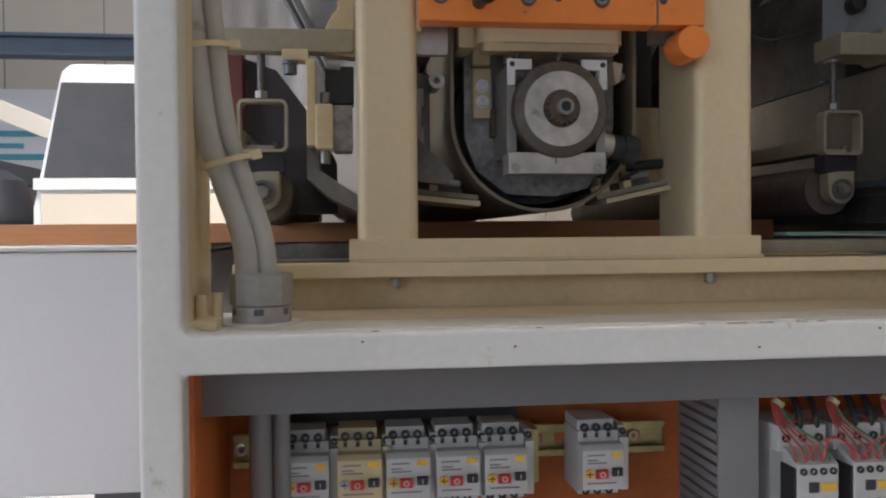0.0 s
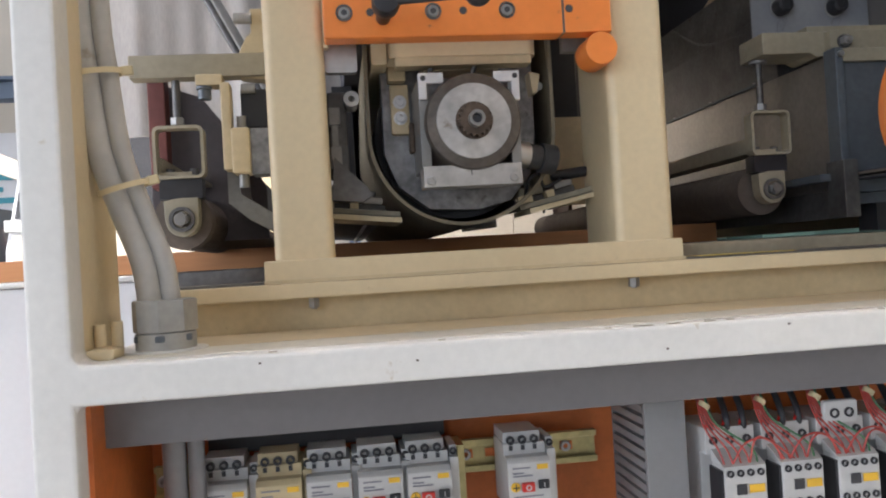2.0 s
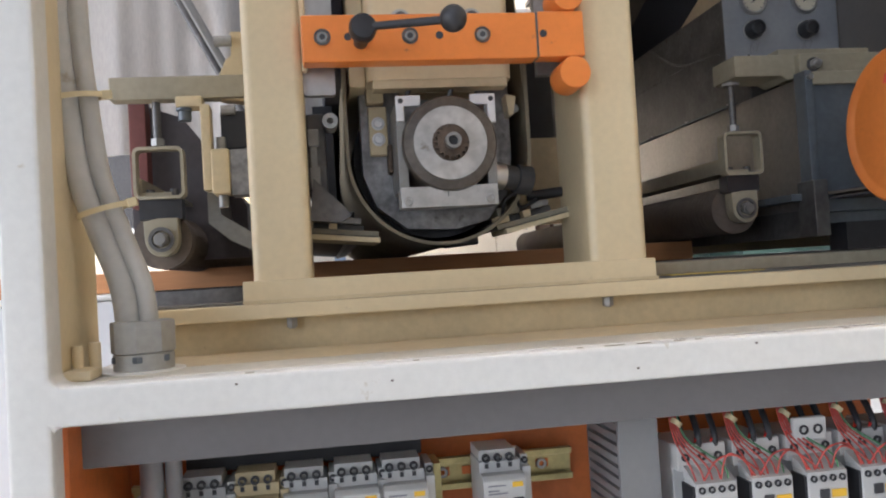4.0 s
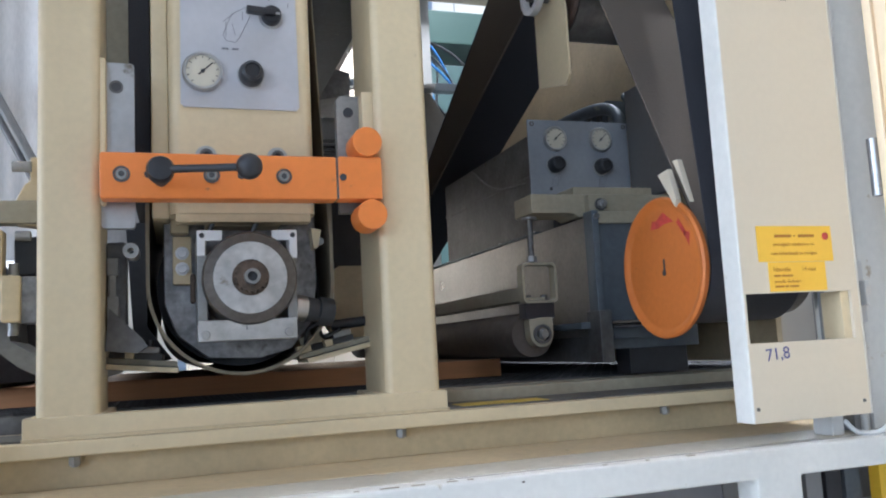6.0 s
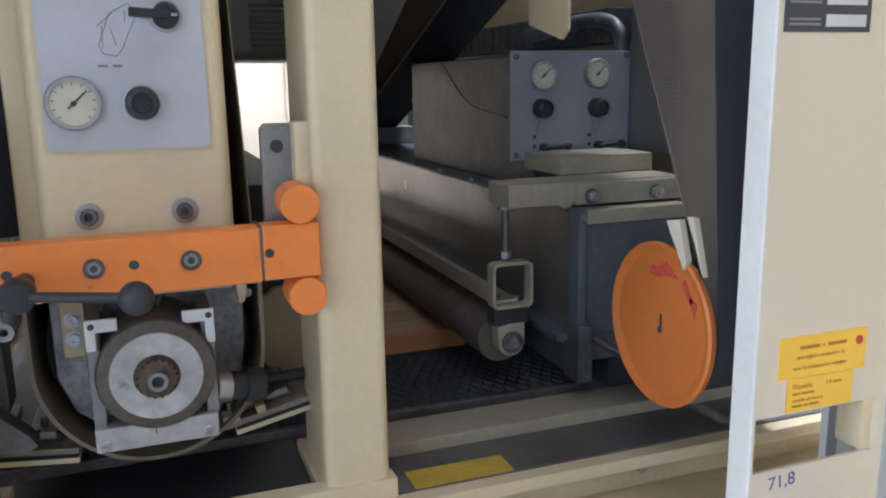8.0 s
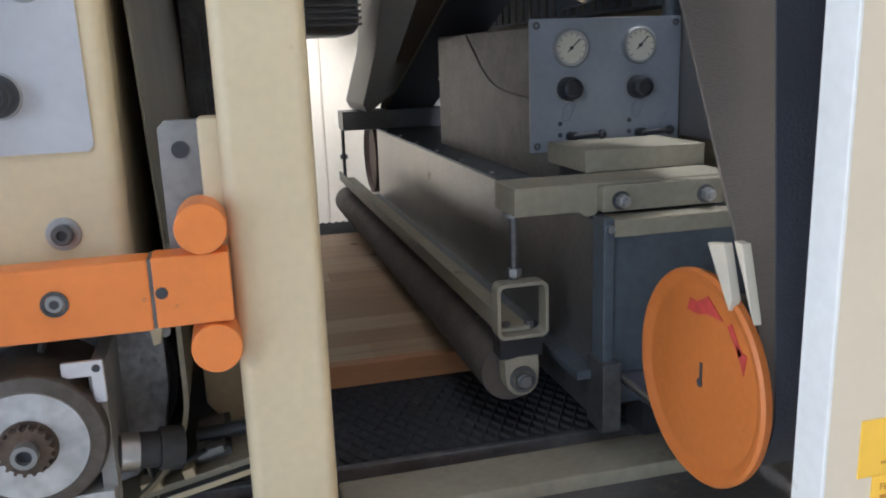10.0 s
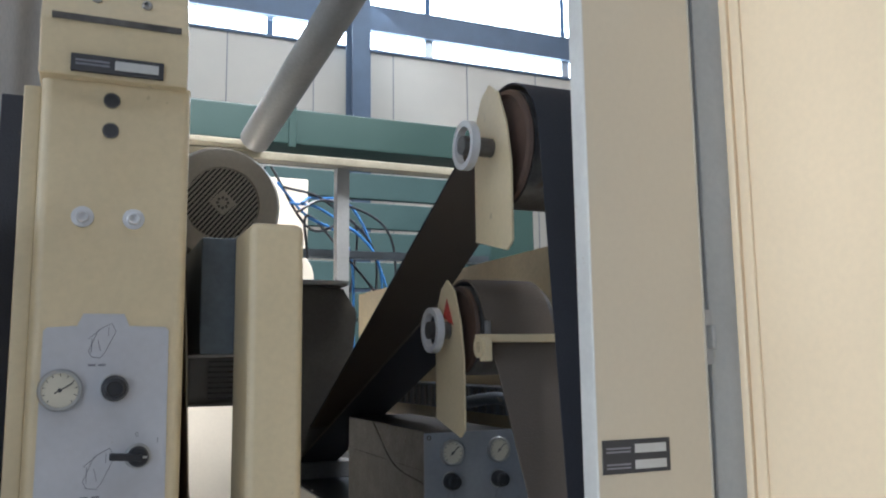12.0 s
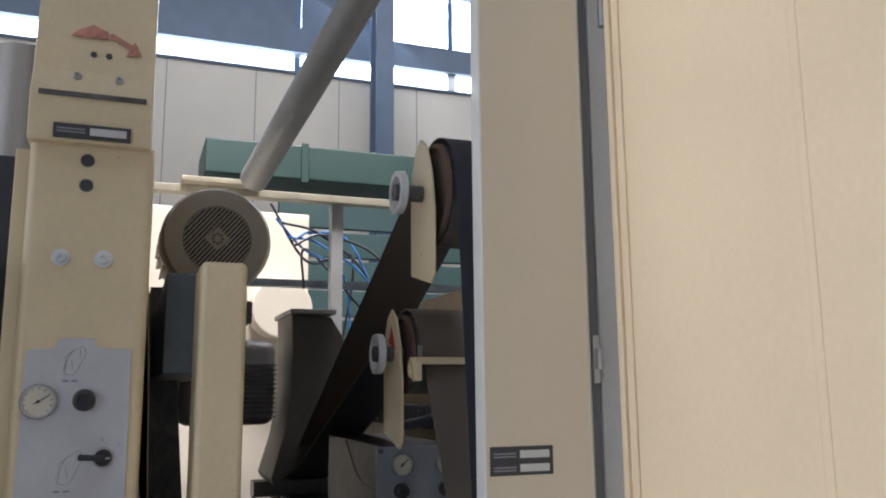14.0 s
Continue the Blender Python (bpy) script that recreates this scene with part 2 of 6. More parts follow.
SKYLIGHT = glow("bright_daylight_pane", (0.86, 0.94, 1.0), 14.0)
WOODS = [material("pine_stave_%s" % k, c, 0.6, vary=0.16, scale=9, fine=90, bump=0.06, streak=(0.12, 1.6, 1.6),
                  stain=(0.15, 0.085, 0.045), stain_amount=0.13, stain_scale=11)
         for k, c in (("pale", (0.46, 0.32, 0.185)), ("warm", (0.42, 0.275, 0.15)), ("deep", (0.37, 0.235, 0.125)))]
WOODKNOT = material("dark_pine_knot", (0.17, 0.085, 0.04), 0.6, vary=0.3, scale=120, bump=0.05)
WOODEDGE = material("orange_wood_edge", (0.45, 0.205, 0.085), 0.55, vary=0.12, scale=12, bump=0.05, streak=(0.15, 1, 2))


# ---------------------------------------------------------------- mesh helpers
def bx(x0, x1, y0, y1, z0, z1, b=0.0, seg=2):
    bm = bmesh.new()
    bmesh.ops.create_cube(bm, size=1)
    for v in bm.verts:
        v.co = ((x0 + x1) / 2 + v.co.x * (x1 - x0), (y0 + y1) / 2 + v.co.y * (y1 - y0), (z0 + z1) / 2 + v.co.z * (z1 - z0))
    if b:
        bmesh.ops.bevel(bm, geom=bm.edges[:], offset=b, segments=seg, affect="EDGES", profile=0.5)
    return bm


def cy(p, q, r, n=24, r2=None, b=0.0):
    p, q = Vector(p), Vector(q)
    bm = bmesh.new()
    bmesh.ops.create_cone(bm, cap_ends=True, segments=n, radius1=r, radius2=r if r2 is None else r2, depth=(q - p).length)
    if b:
        rims = [e for e in bm.edges if abs(e.verts[0].co.z - e.verts[1].co.z) < 1e-6]
        bmesh.ops.bevel(bm, geom=rims, offset=b, segments=2, affect="EDGES", profile=0.5)
    m = Matrix.Translation((p + q) / 2) @ (q - p).to_track_quat("Z", "Y").to_matrix().to_4x4()
    bmesh.ops.transform(bm, matrix=m, verts=bm.verts)
    return bm


def ring(p, q, ro, ri, n=28):
    """A hollow cylinder from p to q."""
    p, q = Vector(p), Vector(q)
    m = Matrix.Translation(p) @ (q - p).to_track_quat("Z", "Y").to_matrix().to_4x4()
    h = (q - p).length
    bm = bmesh.new()
    loops = [[bm.verts.new(m @ Vector((r * math.cos(2 * math.pi * i / n), r * math.sin(2 * math.pi * i / n), z))) for i in range(n)]
             for r, z in ((ro, 0), (ro, h), (ri, h), (ri, 0))]
    for a in range(4):
        for i in range(n):
            bm.faces.new((loops[a][i], loops[a][(i + 1) % n], loops[(a + 1) % 4][(i + 1) % n], loops[(a + 1) % 4][i]))
    bmesh.ops.recalc_face_normals(bm, faces=bm.faces[:])
    return bm


def lathe(p, q, profile, n=36):
    """Turns a profile of (radius, distance from p towards q) pairs about the line p to q."""
    p, q = Vector(p), Vector(q)
    m = Matrix.Translation(p) @ (q - p).to_track_quat("Z", "Y").to_matrix().to_4x4()
    bm = bmesh.new()
    rows = []
    for r, z in profile:
        if r < 1e-5:
            rows.append([bm.verts.new(m @ Vector((0, 0, z)))])
        else:
            rows.append([bm.verts.new(m @ Vector((r * math.cos(2 * math.pi * i / n), r * math.sin(2 * math.pi * i / n), z))) for i in range(n)])
    for a, c in zip(rows, rows[1:]):
        for i in range(n):
            j = (i + 1) % n
            f = [a[i % len(a)], a[j % len(a)], c[j % len(c)], c[i % len(c)]]
            f = list(dict.fromkeys(f))
            if len(f) > 2:
                bm.faces.new(f)
    bmesh.ops.recalc_face_normals(bm, faces=bm.faces[:])
    return bm


def prism(pts, axis, a, c, b=0.0):
    """A flat outline pulled along an axis from a to c. Outline: (y, z) for x, (x, z) for y, (x, y) for z."""
    bm = bmesh.new()

    def at(p, h):
        return {"x": (h, p[0], p[1]), "y": (p[0], h, p[1]), "z": (p[0], p[1], h)}[axis]

    lo, hi = [bm.verts.new(at(p, a)) for p in pts], [bm.verts.new(at(p, c)) for p in pts]
    bm.faces.new(lo)
    bm.faces.new(hi)
    for i in range(len(pts)):
        j = (i + 1) % len(pts)
        bm.faces.new((lo[i], lo[j], hi[j], hi[i]))
    bmesh.ops.recalc_face_normals(bm, faces=bm.faces[:])
    if b:
        bmesh.ops.bevel(bm, geom=bm.edges[:], offset=b, segments=2, affect="EDGES", profile=0.5)
    return bm


def smooth_path(pts, k=8):
    """Catmull-Rom points through pts."""
    p = [Vector(v) for v in pts]
    p = [2 * p[0] - p[1], *p, 2 * p[-1] - p[-2]]
    out = []
    for i in range(1, len(p) - 2):
        for s in range(k):
            t = s / k
            out.append(0.5 * (2 * p[i] + (p[i + 1] - p[i - 1]) * t + (2 * p[i - 1] - 5 * p[i] + 4 * p[i + 1] - p[i + 2]) * t * t
                              + (3 * p[i] - p[i - 1] - 3 * p[i + 1] + p[i + 2]) * t ** 3))
    return [*out, p[-2]]


def sweep(pts, r, n=10, k=8):
    """A round tube along a smooth path."""
    path = smooth_path(pts, k)
    bm = bmesh.new()
    loops, up = [], Vector((0.13, 0.29, 0.95)).normalized()
    for i, p in enumerate(path):
        d = (path[min(i + 1, len(path) - 1)] - path[max(i - 1, 0)]).normalized()
        side = d.cross(up)
        if side.length < 0.05:
            side = d.cross(Vector((1, 0, 0)))
        side.normalize()
        up = side.cross(d).normalized()
        loops.append([bm.verts.new(p + r * (side * math.cos(2 * math.pi * j / n) + up * math.sin(2 * math.pi * j / n))) for j in range(n)])
    for a, c in zip(loops, loops[1:]):
        for j in range(n):
            bm.faces.new((a[j], a[(j + 1) % n], c[(j + 1) % n], c[j]))
    bm.faces.new(loops[0])
    bm.faces.new(loops[-1])
    bmesh.ops.recalc_face_normals(bm, faces=bm.faces[:])
    return bm


def band(path, axis, a, c, t=0.0015):
    """A belt of thickness t along a closed outline, from a to c across."""
    n = len(path)
    inner = []
    cen = sum((Vector(p) for p in path), Vector((0, 0))) / n
    for i in range(n):
        d = (Vector(path[(i + 1) % n]) - Vector(path[i - 1])).normalized()
        nor = Vector((-d.y, d.x))
        if nor.dot(cen - Vector(path[i])) < 0:
            nor = -nor
        inner.append(Vector(path[i]) + nor * t)
    bm = bmesh.new()

    def at(p, h):
        return {"x": (h, p[0], p[1]), "y": (p[0], h, p[1])}[axis]

    loops = [[bm.verts.new(at(p, h)) for p in row] for row, h in ((path, a), (path, c), (inner, c), (inner, a))]
    for k in range(4):
        for i in range(n):
            j = (i + 1) % n
            bm.faces.new((loops[k][i], loops[k][j], loops[(k + 1) % 4][j], loops[(k + 1) % 4][i]))
    bmesh.ops.recalc_face_normals(bm, faces=bm.faces[:])
    return bm


def around(circles, n=14):
    """The outline of a belt round circles (u, v, r), given in order, anticlockwise."""
    out = []
    k = len(circles)
    for i in range(k):
        (u, v, r), (pu, pv, pr), (nu, nv, nr) = circles[i], circles[i - 1], circles[(i + 1) % k]

        def tangent(u0, v0, r0, u1, v1, r1):
            d = math.hypot(u1 - u0, v1 - v0)
            return math.atan2(v1 - v0, u1 - u0) - math.acos((r0 - r1) / d)

        a, b = tangent(pu, pv, pr, u, v, r), tangent(u, v, r, nu, nv, nr)
        while b < a:
            b += 2 * math.pi
        out += [(u + r * math.cos(a + (b - a) * s / n), v + r * math.sin(a + (b - a) * s / n)) for s in range(n + 1)]
    return out


def rounded(x0, x1, z0, z1, r, n=6):
    pts = []
    for cx, cz, s in ((x1 - r, z1 - r, 0), (x0 + r, z1 - r, 90), (x0 + r, z0 + r, 180), (x1 - r, z0 + r, 270)):
        pts += [(cx + r * math.cos(radians(s + 90 * i / n)), cz + r * math.sin(radians(s + 90 * i / n))) for i in range(n + 1)]
    return pts


def tube_frame(outer, inner, a, c):
    """A hollow profile along y between two outlines of equal count."""
    bm = bmesh.new()
    loops = [[bm.verts.new((p[0], h, p[1])) for p in row] for row, h in ((outer, a), (outer, c), (inner, c), (inner, a))]
    n = len(outer)
    for k in range(4):
        for i in range(n):
            j = (i + 1) % n
            bm.faces.new((loops[k][i], loops[k][j], loops[(k + 1) % 4][j], loops[(k + 1) % 4][i]))
    bmesh.ops.recalc_face_normals(bm, faces=bm.faces[:])
    return bm


def ball(p, r, sx=1, sy=1, sz=1):
    bm = bmesh.new()
    bmesh.ops.create_uvsphere(bm, u_segments=20, v_segments=12, radius=r)
    for v in bm.verts:
        v.co = Vector(p) + Vector((v.co.x * sx, v.co.y * sy, v.co.z * sz))
    return bm


def jn(*parts):
    """Joins meshes of one part."""
    out = bmesh.new()
    for bm in parts:
        me = bpy.data.meshes.new("piece")
        bm.to_mesh(me)
        bm.free()
        out.from_mesh(me)
        bpy.data.meshes.remove(me)
    return out


def turned(bm, m):
    bmesh.ops.transform(bm, matrix=m, verts=bm.verts)
    return bm


def flat_normals(me, limit=math.cos(radians(34))):
    """Area-weighted corner normals: flat faces stay flat, only the rounded edges between them shade round."""
    nf, nl = len(me.polygons), len(me.loops)
    fn, fa, lv = np.empty(nf * 3), np.empty(nf), np.empty(nl, dtype=int)
    me.polygons.foreach_get("normal", fn)
    me.polygons.foreach_get("area", fa)
    me.loops.foreach_get("vertex_index", lv)
    fn = fn.reshape(-1, 3)
    lf = np.repeat(np.arange(nf), [q.loop_total for q in me.polygons])
    order = np.argsort(lv, kind="stable")
    starts = np.searchsorted(lv[order], np.arange(len(me.vertices) + 1))
    out = np.zeros((nl, 3))
    for v in range(len(me.vertices)):
        ls = order[starts[v]:starts[v + 1]]
        fs = lf[ls]
        n = fn[fs]
        w = (n @ n.T > limit) * fa[fs]
        out[ls] = w @ n
    size = np.linalg.norm(out, axis=1, keepdims=True)
    out = np.where(size > 1e-12, out / np.maximum(size, 1e-12), fn[lf])
    me.normals_split_custom_set(out.tolist())


def mesh_object(name, bm, mat):
    me = bpy.data.meshes.new(name)
    for f in bm.faces:
        f.smooth = True
    bm.to_mesh(me)
    bm.free()
    me.materials.append(mat)
    flat_normals(me)
    return new(name, me)


def thing(name, base, label, category, group="", kind=""):
    ob = new(name)
    ob.empty_display_size = 0.05
    ob.location = base
    ob.matrix_basis = Matrix.Translation(base)
    return tagged(ob, label, category, group, kind)


def part(name, bm, mat, parent, label=""):
    ob = mesh_object(name, bm, mat)
    ob.parent = parent
    ob.matrix_parent_inverse = Matrix.Translation(parent.matrix_basis.translation).inverted() if parent.parent is None else Matrix()
    return tagged(ob, label)


def solid(name, bm, mat, label, category, group="", kind=""):
    return tagged(mesh_object(name, bm, mat), label, category, group, kind)


def lettering(body, size, m, depth=0.0004):
    """Raised letters as a mesh, standing in the plane of m."""
    c = bpy.data.curves.new("letters", "FONT")
    c.body, c.size, c.extrude = body, size, depth
    ob = bpy.data.objects.new("letters", c)
    scene.collection.objects.link(ob)
    me = bpy.data.meshes.new_from_object(ob.evaluated_get(bpy.context.evaluated_depsgraph_get()))
    bm = bmesh.new()
    bm.from_mesh(me)
    bpy.data.objects.remove(ob)
    bpy.data.meshes.remove(me)
    bpy.data.curves.remove(c)
    return turned(bm, m)


def facing(x, y, z):
    """The plane of writing on a face that looks towards -y."""
    return pose(x, y, z, 90, 0, 0)


def socket_screw(x, y, z, r=0.008, h=0.005):
    """Socket screw head that looks towards -y, with a recessed hexagon."""
    return lathe((x, y, z), (x, y - 1, z), [(r, -0.002), (r, h - 0.001), (r - 0.001, h), (r * 0.5, h), (r * 0.5, h - 0.004), (0, h - 0.004)], 20)


def hex_bolt(p, q, r, n=6):
    return cy(p, q, r, n, b=r * 0.12)


# ---------------------------------------------------------------- hall
floor = solid("floor", bx(-14, 16, -7, 9, -0.1, 0), CONCRETE, "worn grey concrete factory floor", "floor", kind="structure")
hall = thing("wall_north", (1, 9.05, 0), "grey panelled hall wall below a band of high windows", "wall", kind="structure")
part("lower_wall", bx(-14, 16, 9.0, 9.15, 0, 5.33), WALLGREY, hall)
part("upper_wall", bx(-14, 16, 9.0, 9.15, 6.62, 7.2), BLUE, hall, "dark blue steel girder above the windows")
part("window_transom", bx(-14, 16, 8.96, 9.14, 5.56, 5.88), BLUE, hall, "dark blue steel girder between the windows")
for i in range(30):
    part("panel_joint", bx(-13.5 + i, -13.488 + i, 8.994, 9.0, 0, 5.33), HOODGREY, hall)
for i, x in enumerate((-11, -6, 2.96, 8.8)):
    solid("hall_column", jn(bx(x - 0.11, x + 0.11, 8.55, 8.58, 0, 7, 0.004), bx(x - 0.11, x + 0.11, 8.80, 8.83, 0, 7, 0.004), bx(x - 0.012, x + 0.012, 8.58, 8.80, 0, 7)), BLUE,
          "dark blue steel hall column standing by the window wall", "column", "hall columns", "structure")
for i in range(15):
    w = thing("window_%d" % (i + 1), (-13 + 2 * i, 9.05, 5.33), "bright high hall window with daylight behind", "window", "hall windows", "structure")
    part("pane", bx(-13.96 + 2 * i, -12.04 + 2 * i, 9.06, 9.08, 5.32, 5.58), SKYLIGHT, w)
    part("pane", bx(-13.96 + 2 * i, -12.04 + 2 * i, 9.06, 9.08, 5.88, 6.62), SKYLIGHT, w) if i > 7 else part("blind_panel", bx(-13.96 + 2 * i, -12.04 + 2 * i, 9.04, 9.08, 5.88, 6.62), BLUE, w, "blue blind panel")
    part("mullion", bx(-12.055 + 2 * i, -11.945 + 2 * i, 9.03, 9.1, 5.33, 5.58) if i != 7 else bx(2.04, 3.0, 9.03, 9.09, 5.88, 6.62), ALUMINIUM if i != 7 else BLUE, w)
    part("window_sill", bx(-14.0 + 2 * i, -12.0 + 2 * i, 8.97, 9.06, 5.29, 5.325, 0.004), BLUE, w)
solid("wall_south", jn(bx(-14, -6.2, -7.15, -7, 0, 7.2), bx(-0.6, 16, -7.15, -7, 0, 7.2), bx(-6.2, -0.6, -7.15, -7, 4.8, 7.2)), WALLGREY, "grey hall wall with an open gate", "wall", kind="structure")
solid("wall_west", bx(-14.15, -14, -7, 9, 0, 7.2), WALLGREY, "grey panelled hall wall", "wall", kind="structure")
solid("wall_east", bx(16, 16.15, -7, 9, 0, 7.2), WALLGREY, "grey panelled hall wall", "wall", kind="structure")
solid("ceiling", jn(bx(-14, 16, -7, -2.8, 7.2, 7.35), bx(-14, 16, -0.8, 4.2, 7.2, 7.35), bx(-14, 16, 6.2, 9, 7.2, 7.35)), CEILING, "brownish hall ceiling between roof lights", "ceiling", kind="structure")

# ---------------------------------------------------------------- machine stand
stand = thing("sander_stand", (0.3, 0.8, 0), "white painted steel frame of a belt sander", "machine frame")
part("front_frame", prism([(-0.166, 0), (-0.131, 0), (-0.131, 0.888), (0.742, 0.888), (0.742, 0), (0.802, 0), (0.802, 0.888), (1.6, 0.888), (1.6, 0.921),
                           (-0.125, 0.921), (-0.131, 0.927), (-0.131, 2.752), (-0.166, 2.752)], "y", 0.675, 0.712, 0.005), WHITE, stand, "white front post welded to the cross beam")
part("post_side_sheet", bx(-0.158, -0.132, 0.70, 0.83, 0.921, 2.3, 0.003), CREAM, stand, "cream painted inner side sheet")
part("beam_body", bx(-0.131, 1.6, 0.69, 0.878, 0.8885, 0.9205), WHITE, stand)
part("beam_film", bx(-0.10, 1.6, 0.697, 0.764, 0.9205, 0.9216, 0.0004), DUSTWHITE, stand, "dust film on the beam top")
part("beam_dust", bx(-0.10, 1.6, 0.765, 0.8775, 0.9205, 0.9220, 0.0006), CREAM_DIRTY, stand, "dusty cream rear strip of the beam")
part("rail_web", bx(-0.10, 1.6, 0.878, 0.90, 0.90, 0.956), CREAM_DIRTY, stand, "dusty cream web under the rail")
part("rail_lip", bx(-0.115, 1.6, 0.853, 1.0, 0.956, 0.972, 0.002), CREAM, stand, "cream rail with a worn front edge")
part("bed_rail", bx(0.47, 1.6, 0.955, 1.02, 0.972, 0.99, 0.003), DULLCREAM, stand)
part("bed_plate", bx(-0.10, 1.6, 0.872, 0.955, 0.972, 0.9745), BEDGREY, stand, "dusty grey bed plate")
part("weld_corner", jn(bx(-0.1312, -0.108, 0.706, 0.742, 0.9205, 0.930, 0.0025), cy((-0.126, 0.735, 0.925), (-0.126, 0.735, 0.949), 0.005), cy((-0.113, 0.74, 0.925), (-0.113, 0.74, 0.951), 0.005)), CREAM, stand, "cream weld corner with two plastic caps")
part("rear_post", bx(-0.166, -0.10, 2.45, 2.52, 0, 2.3, 0.004), CREAM, stand)
part("end_post", bx(1.5, 1.6, 0.7, 0.9, 0, 2.65, 0.004), CREAM, stand)
for x in (0.053, 0.403, 0.76):
    part("rail_bolt", jn(hex_bolt((x, 0.868, 0.956), (x, 0.868, 0.9455), 0.0062), cy((x, 0.868, 0.948), (x, 0.868, 0.944), 0.0035, 12)), GALV, stand)
part("bed_label", bx(0.483, 0.598, 0.873, 0.913, 0.9745, 0.9752), YELLOWDIRT, stand, "dirty yellow warning label on the bed plate")
part("under_bed", bx(-0.10, 1.6, 1.03, 2.45, 0.86, 0.955), DARKSTEEL, stand)
# unseen cover, added to keep roof lamp light off the machine interior
part("shade_cover", bx(-0.166, 1.10, 0.70, 1.92, 2.75, 2.78), CREAM, stand)

part("edge_scratch", bx(0.40, 1.15, 0.6895, 0.6905, 0.9208, 0.92125), RUST, stand, "thin brown scratch along the beam edge")
sr = random.Random(8)
for x in (0.02, 0.16, 0.305, 0.33, 0.36, 0.395, 0.415, 0.56, 0.61, 0.66):
    w = 0.004 + 0.014 * sr.random()
    part("paint_scratch", bx(x, x + w, 0.6775, 0.6802 + 0.002 * sr.random(), 0.9206, 0.92115), DULLCREAM, stand)
for x, z in ((0.012, 0.912), (0.14, 0.905), (0.357, 0.899), (0.47, 0.913)):
    part("paint_chip", bx(x, x + 0.0022, 0.6744, 0.6752, z, z + 0.0016), RUST, stand)

# conveyor with a rough diamond-patterned surface
conv = thing("conveyor", (0.6, 1.7, 0.955), "black rubber conveyor belt with a raised diamond pattern", "conveyor")
part("belt_sheet", bx(-0.12, 1.6, 1.05, 2.36, 0.955, 0.9885, 0.004), RUBBER, conv)
part("belt_edge", bx(-0.12, 1.6, 1.042, 1.052, 0.965, 0.991, 0.003), DARKSTEEL, conv, "worn greyish belt edge")
ribs = bmesh.new()
for s in (1, -1):
    for i in range(150):
        u = -0.9 + i * 0.018
        a, c = Vector((u, 1.056, 0.9885)), Vector((u + s * 0.74, 2.355, 0.9885))
        lo, hi = 0.0, 1.0
        if a.x < -0.11 or c.x < -0.11:
            t0 = (-0.11 - a.x) / (c.x - a.x)
            if c.x > a.x:
                lo = t0
            else:
                hi = t0
        if a.x > 1.59 or c.x > 1.59:
            t0 = (1.59 - a.x) / (c.x - a.x)
            if c.x > a.x:
                hi = min(hi, t0)
            else:
                lo = max(lo, t0)
        if hi - lo < 0.02 or lo >= 1 or hi <= 0:
            continue
        p, q = a.lerp(c, lo), a.lerp(c, hi)
        d = (q - p).normalized()
        w = Vector((-d.y, d.x, 0)) * 0.0028
        v = [ribs.verts.new(x) for x in (p - w, p + w, p + w * 0.3 + Vector((0, 0, 0.0028)), p - w * 0.3 + Vector((0, 0, 0.0028)),
                                         q - w, q + w, q + w * 0.3 + Vector((0, 0, 0.0028)), q - w * 0.3 + Vector((0, 0, 0.0028)))]
        for f in ((0, 3, 2, 1), (4, 5, 6, 7), (0, 4, 7, 3), (3, 7, 6, 2), (2, 6, 5, 1)):
            ribs.faces.new([v[k] for k in f])
tagged(part("belt_ribs", ribs, RUBBER, conv), kind="stuff")

# workpiece
board = thing("wooden_board", (0.0, 1.6, 0.9915), "glued pine board with an orange-brown front edge on the conveyor", "board")
part("front_edge", bx(-1.5, 0.69, 1.253, 1.272, 0.9915, 1.021, 0.001), WOODEDGE, board)
rng = random.Random(4)
y = 1.2725
for i in range(14):
    w = 0.05 + 0.012 * rng.random()
    x = -1.5
    while x < 0.69:
        x2 = min(x + 0.5 + 0.5 * rng.random(), 0.69)
        if x2 > 0.6:
            x2 = 0.69
        part("stave", bx(x, x2 - 0.0006, y, y + w - 0.0006, 0.9915, 1.021 - 0.0004 * rng.random(), 0.0006, 1), WOODS[rng.randrange(3)], board)
        x = x2
    y += w

kr = random.Random(21)
for i in range(16):
    kx, ky = -0.2 + 0.86 * kr.random(), 1.32 + 0.7 * kr.random()
    ks = 0.006 + 0.006 * kr.random()
    part("knot", lathe((kx, ky, 1.0195), (kx, ky, 2.0), [(ks, 0), (ks * 0.9, 0.0019), (ks * 0.4, 0.0021), (0, 0.0021)], 14), WOODKNOT, board)

# infeed table with white cladding, other machines beyond
table = thing("infeed_table", (-1.0, 1.7, 0), "white clad infeed table holding the end of the board", "table")
part("cladding", bx(-2.2, -0.20, 1.19, 2.2, 0.64, 0.982, 0.006), WHITEPANEL, table)
part("top_trim", bx(-2.2, -0.20, 1.185, 2.2, 0.982, 0.9905, 0.003), WHITE, table)
for x in (-2.1, -0.35):
    for yy in (1.35, 2.1):
        part("leg", bx(x - 0.04, x + 0.04, yy - 0.04, yy + 0.04, 0, 0.64, 0.004), GREY, table)

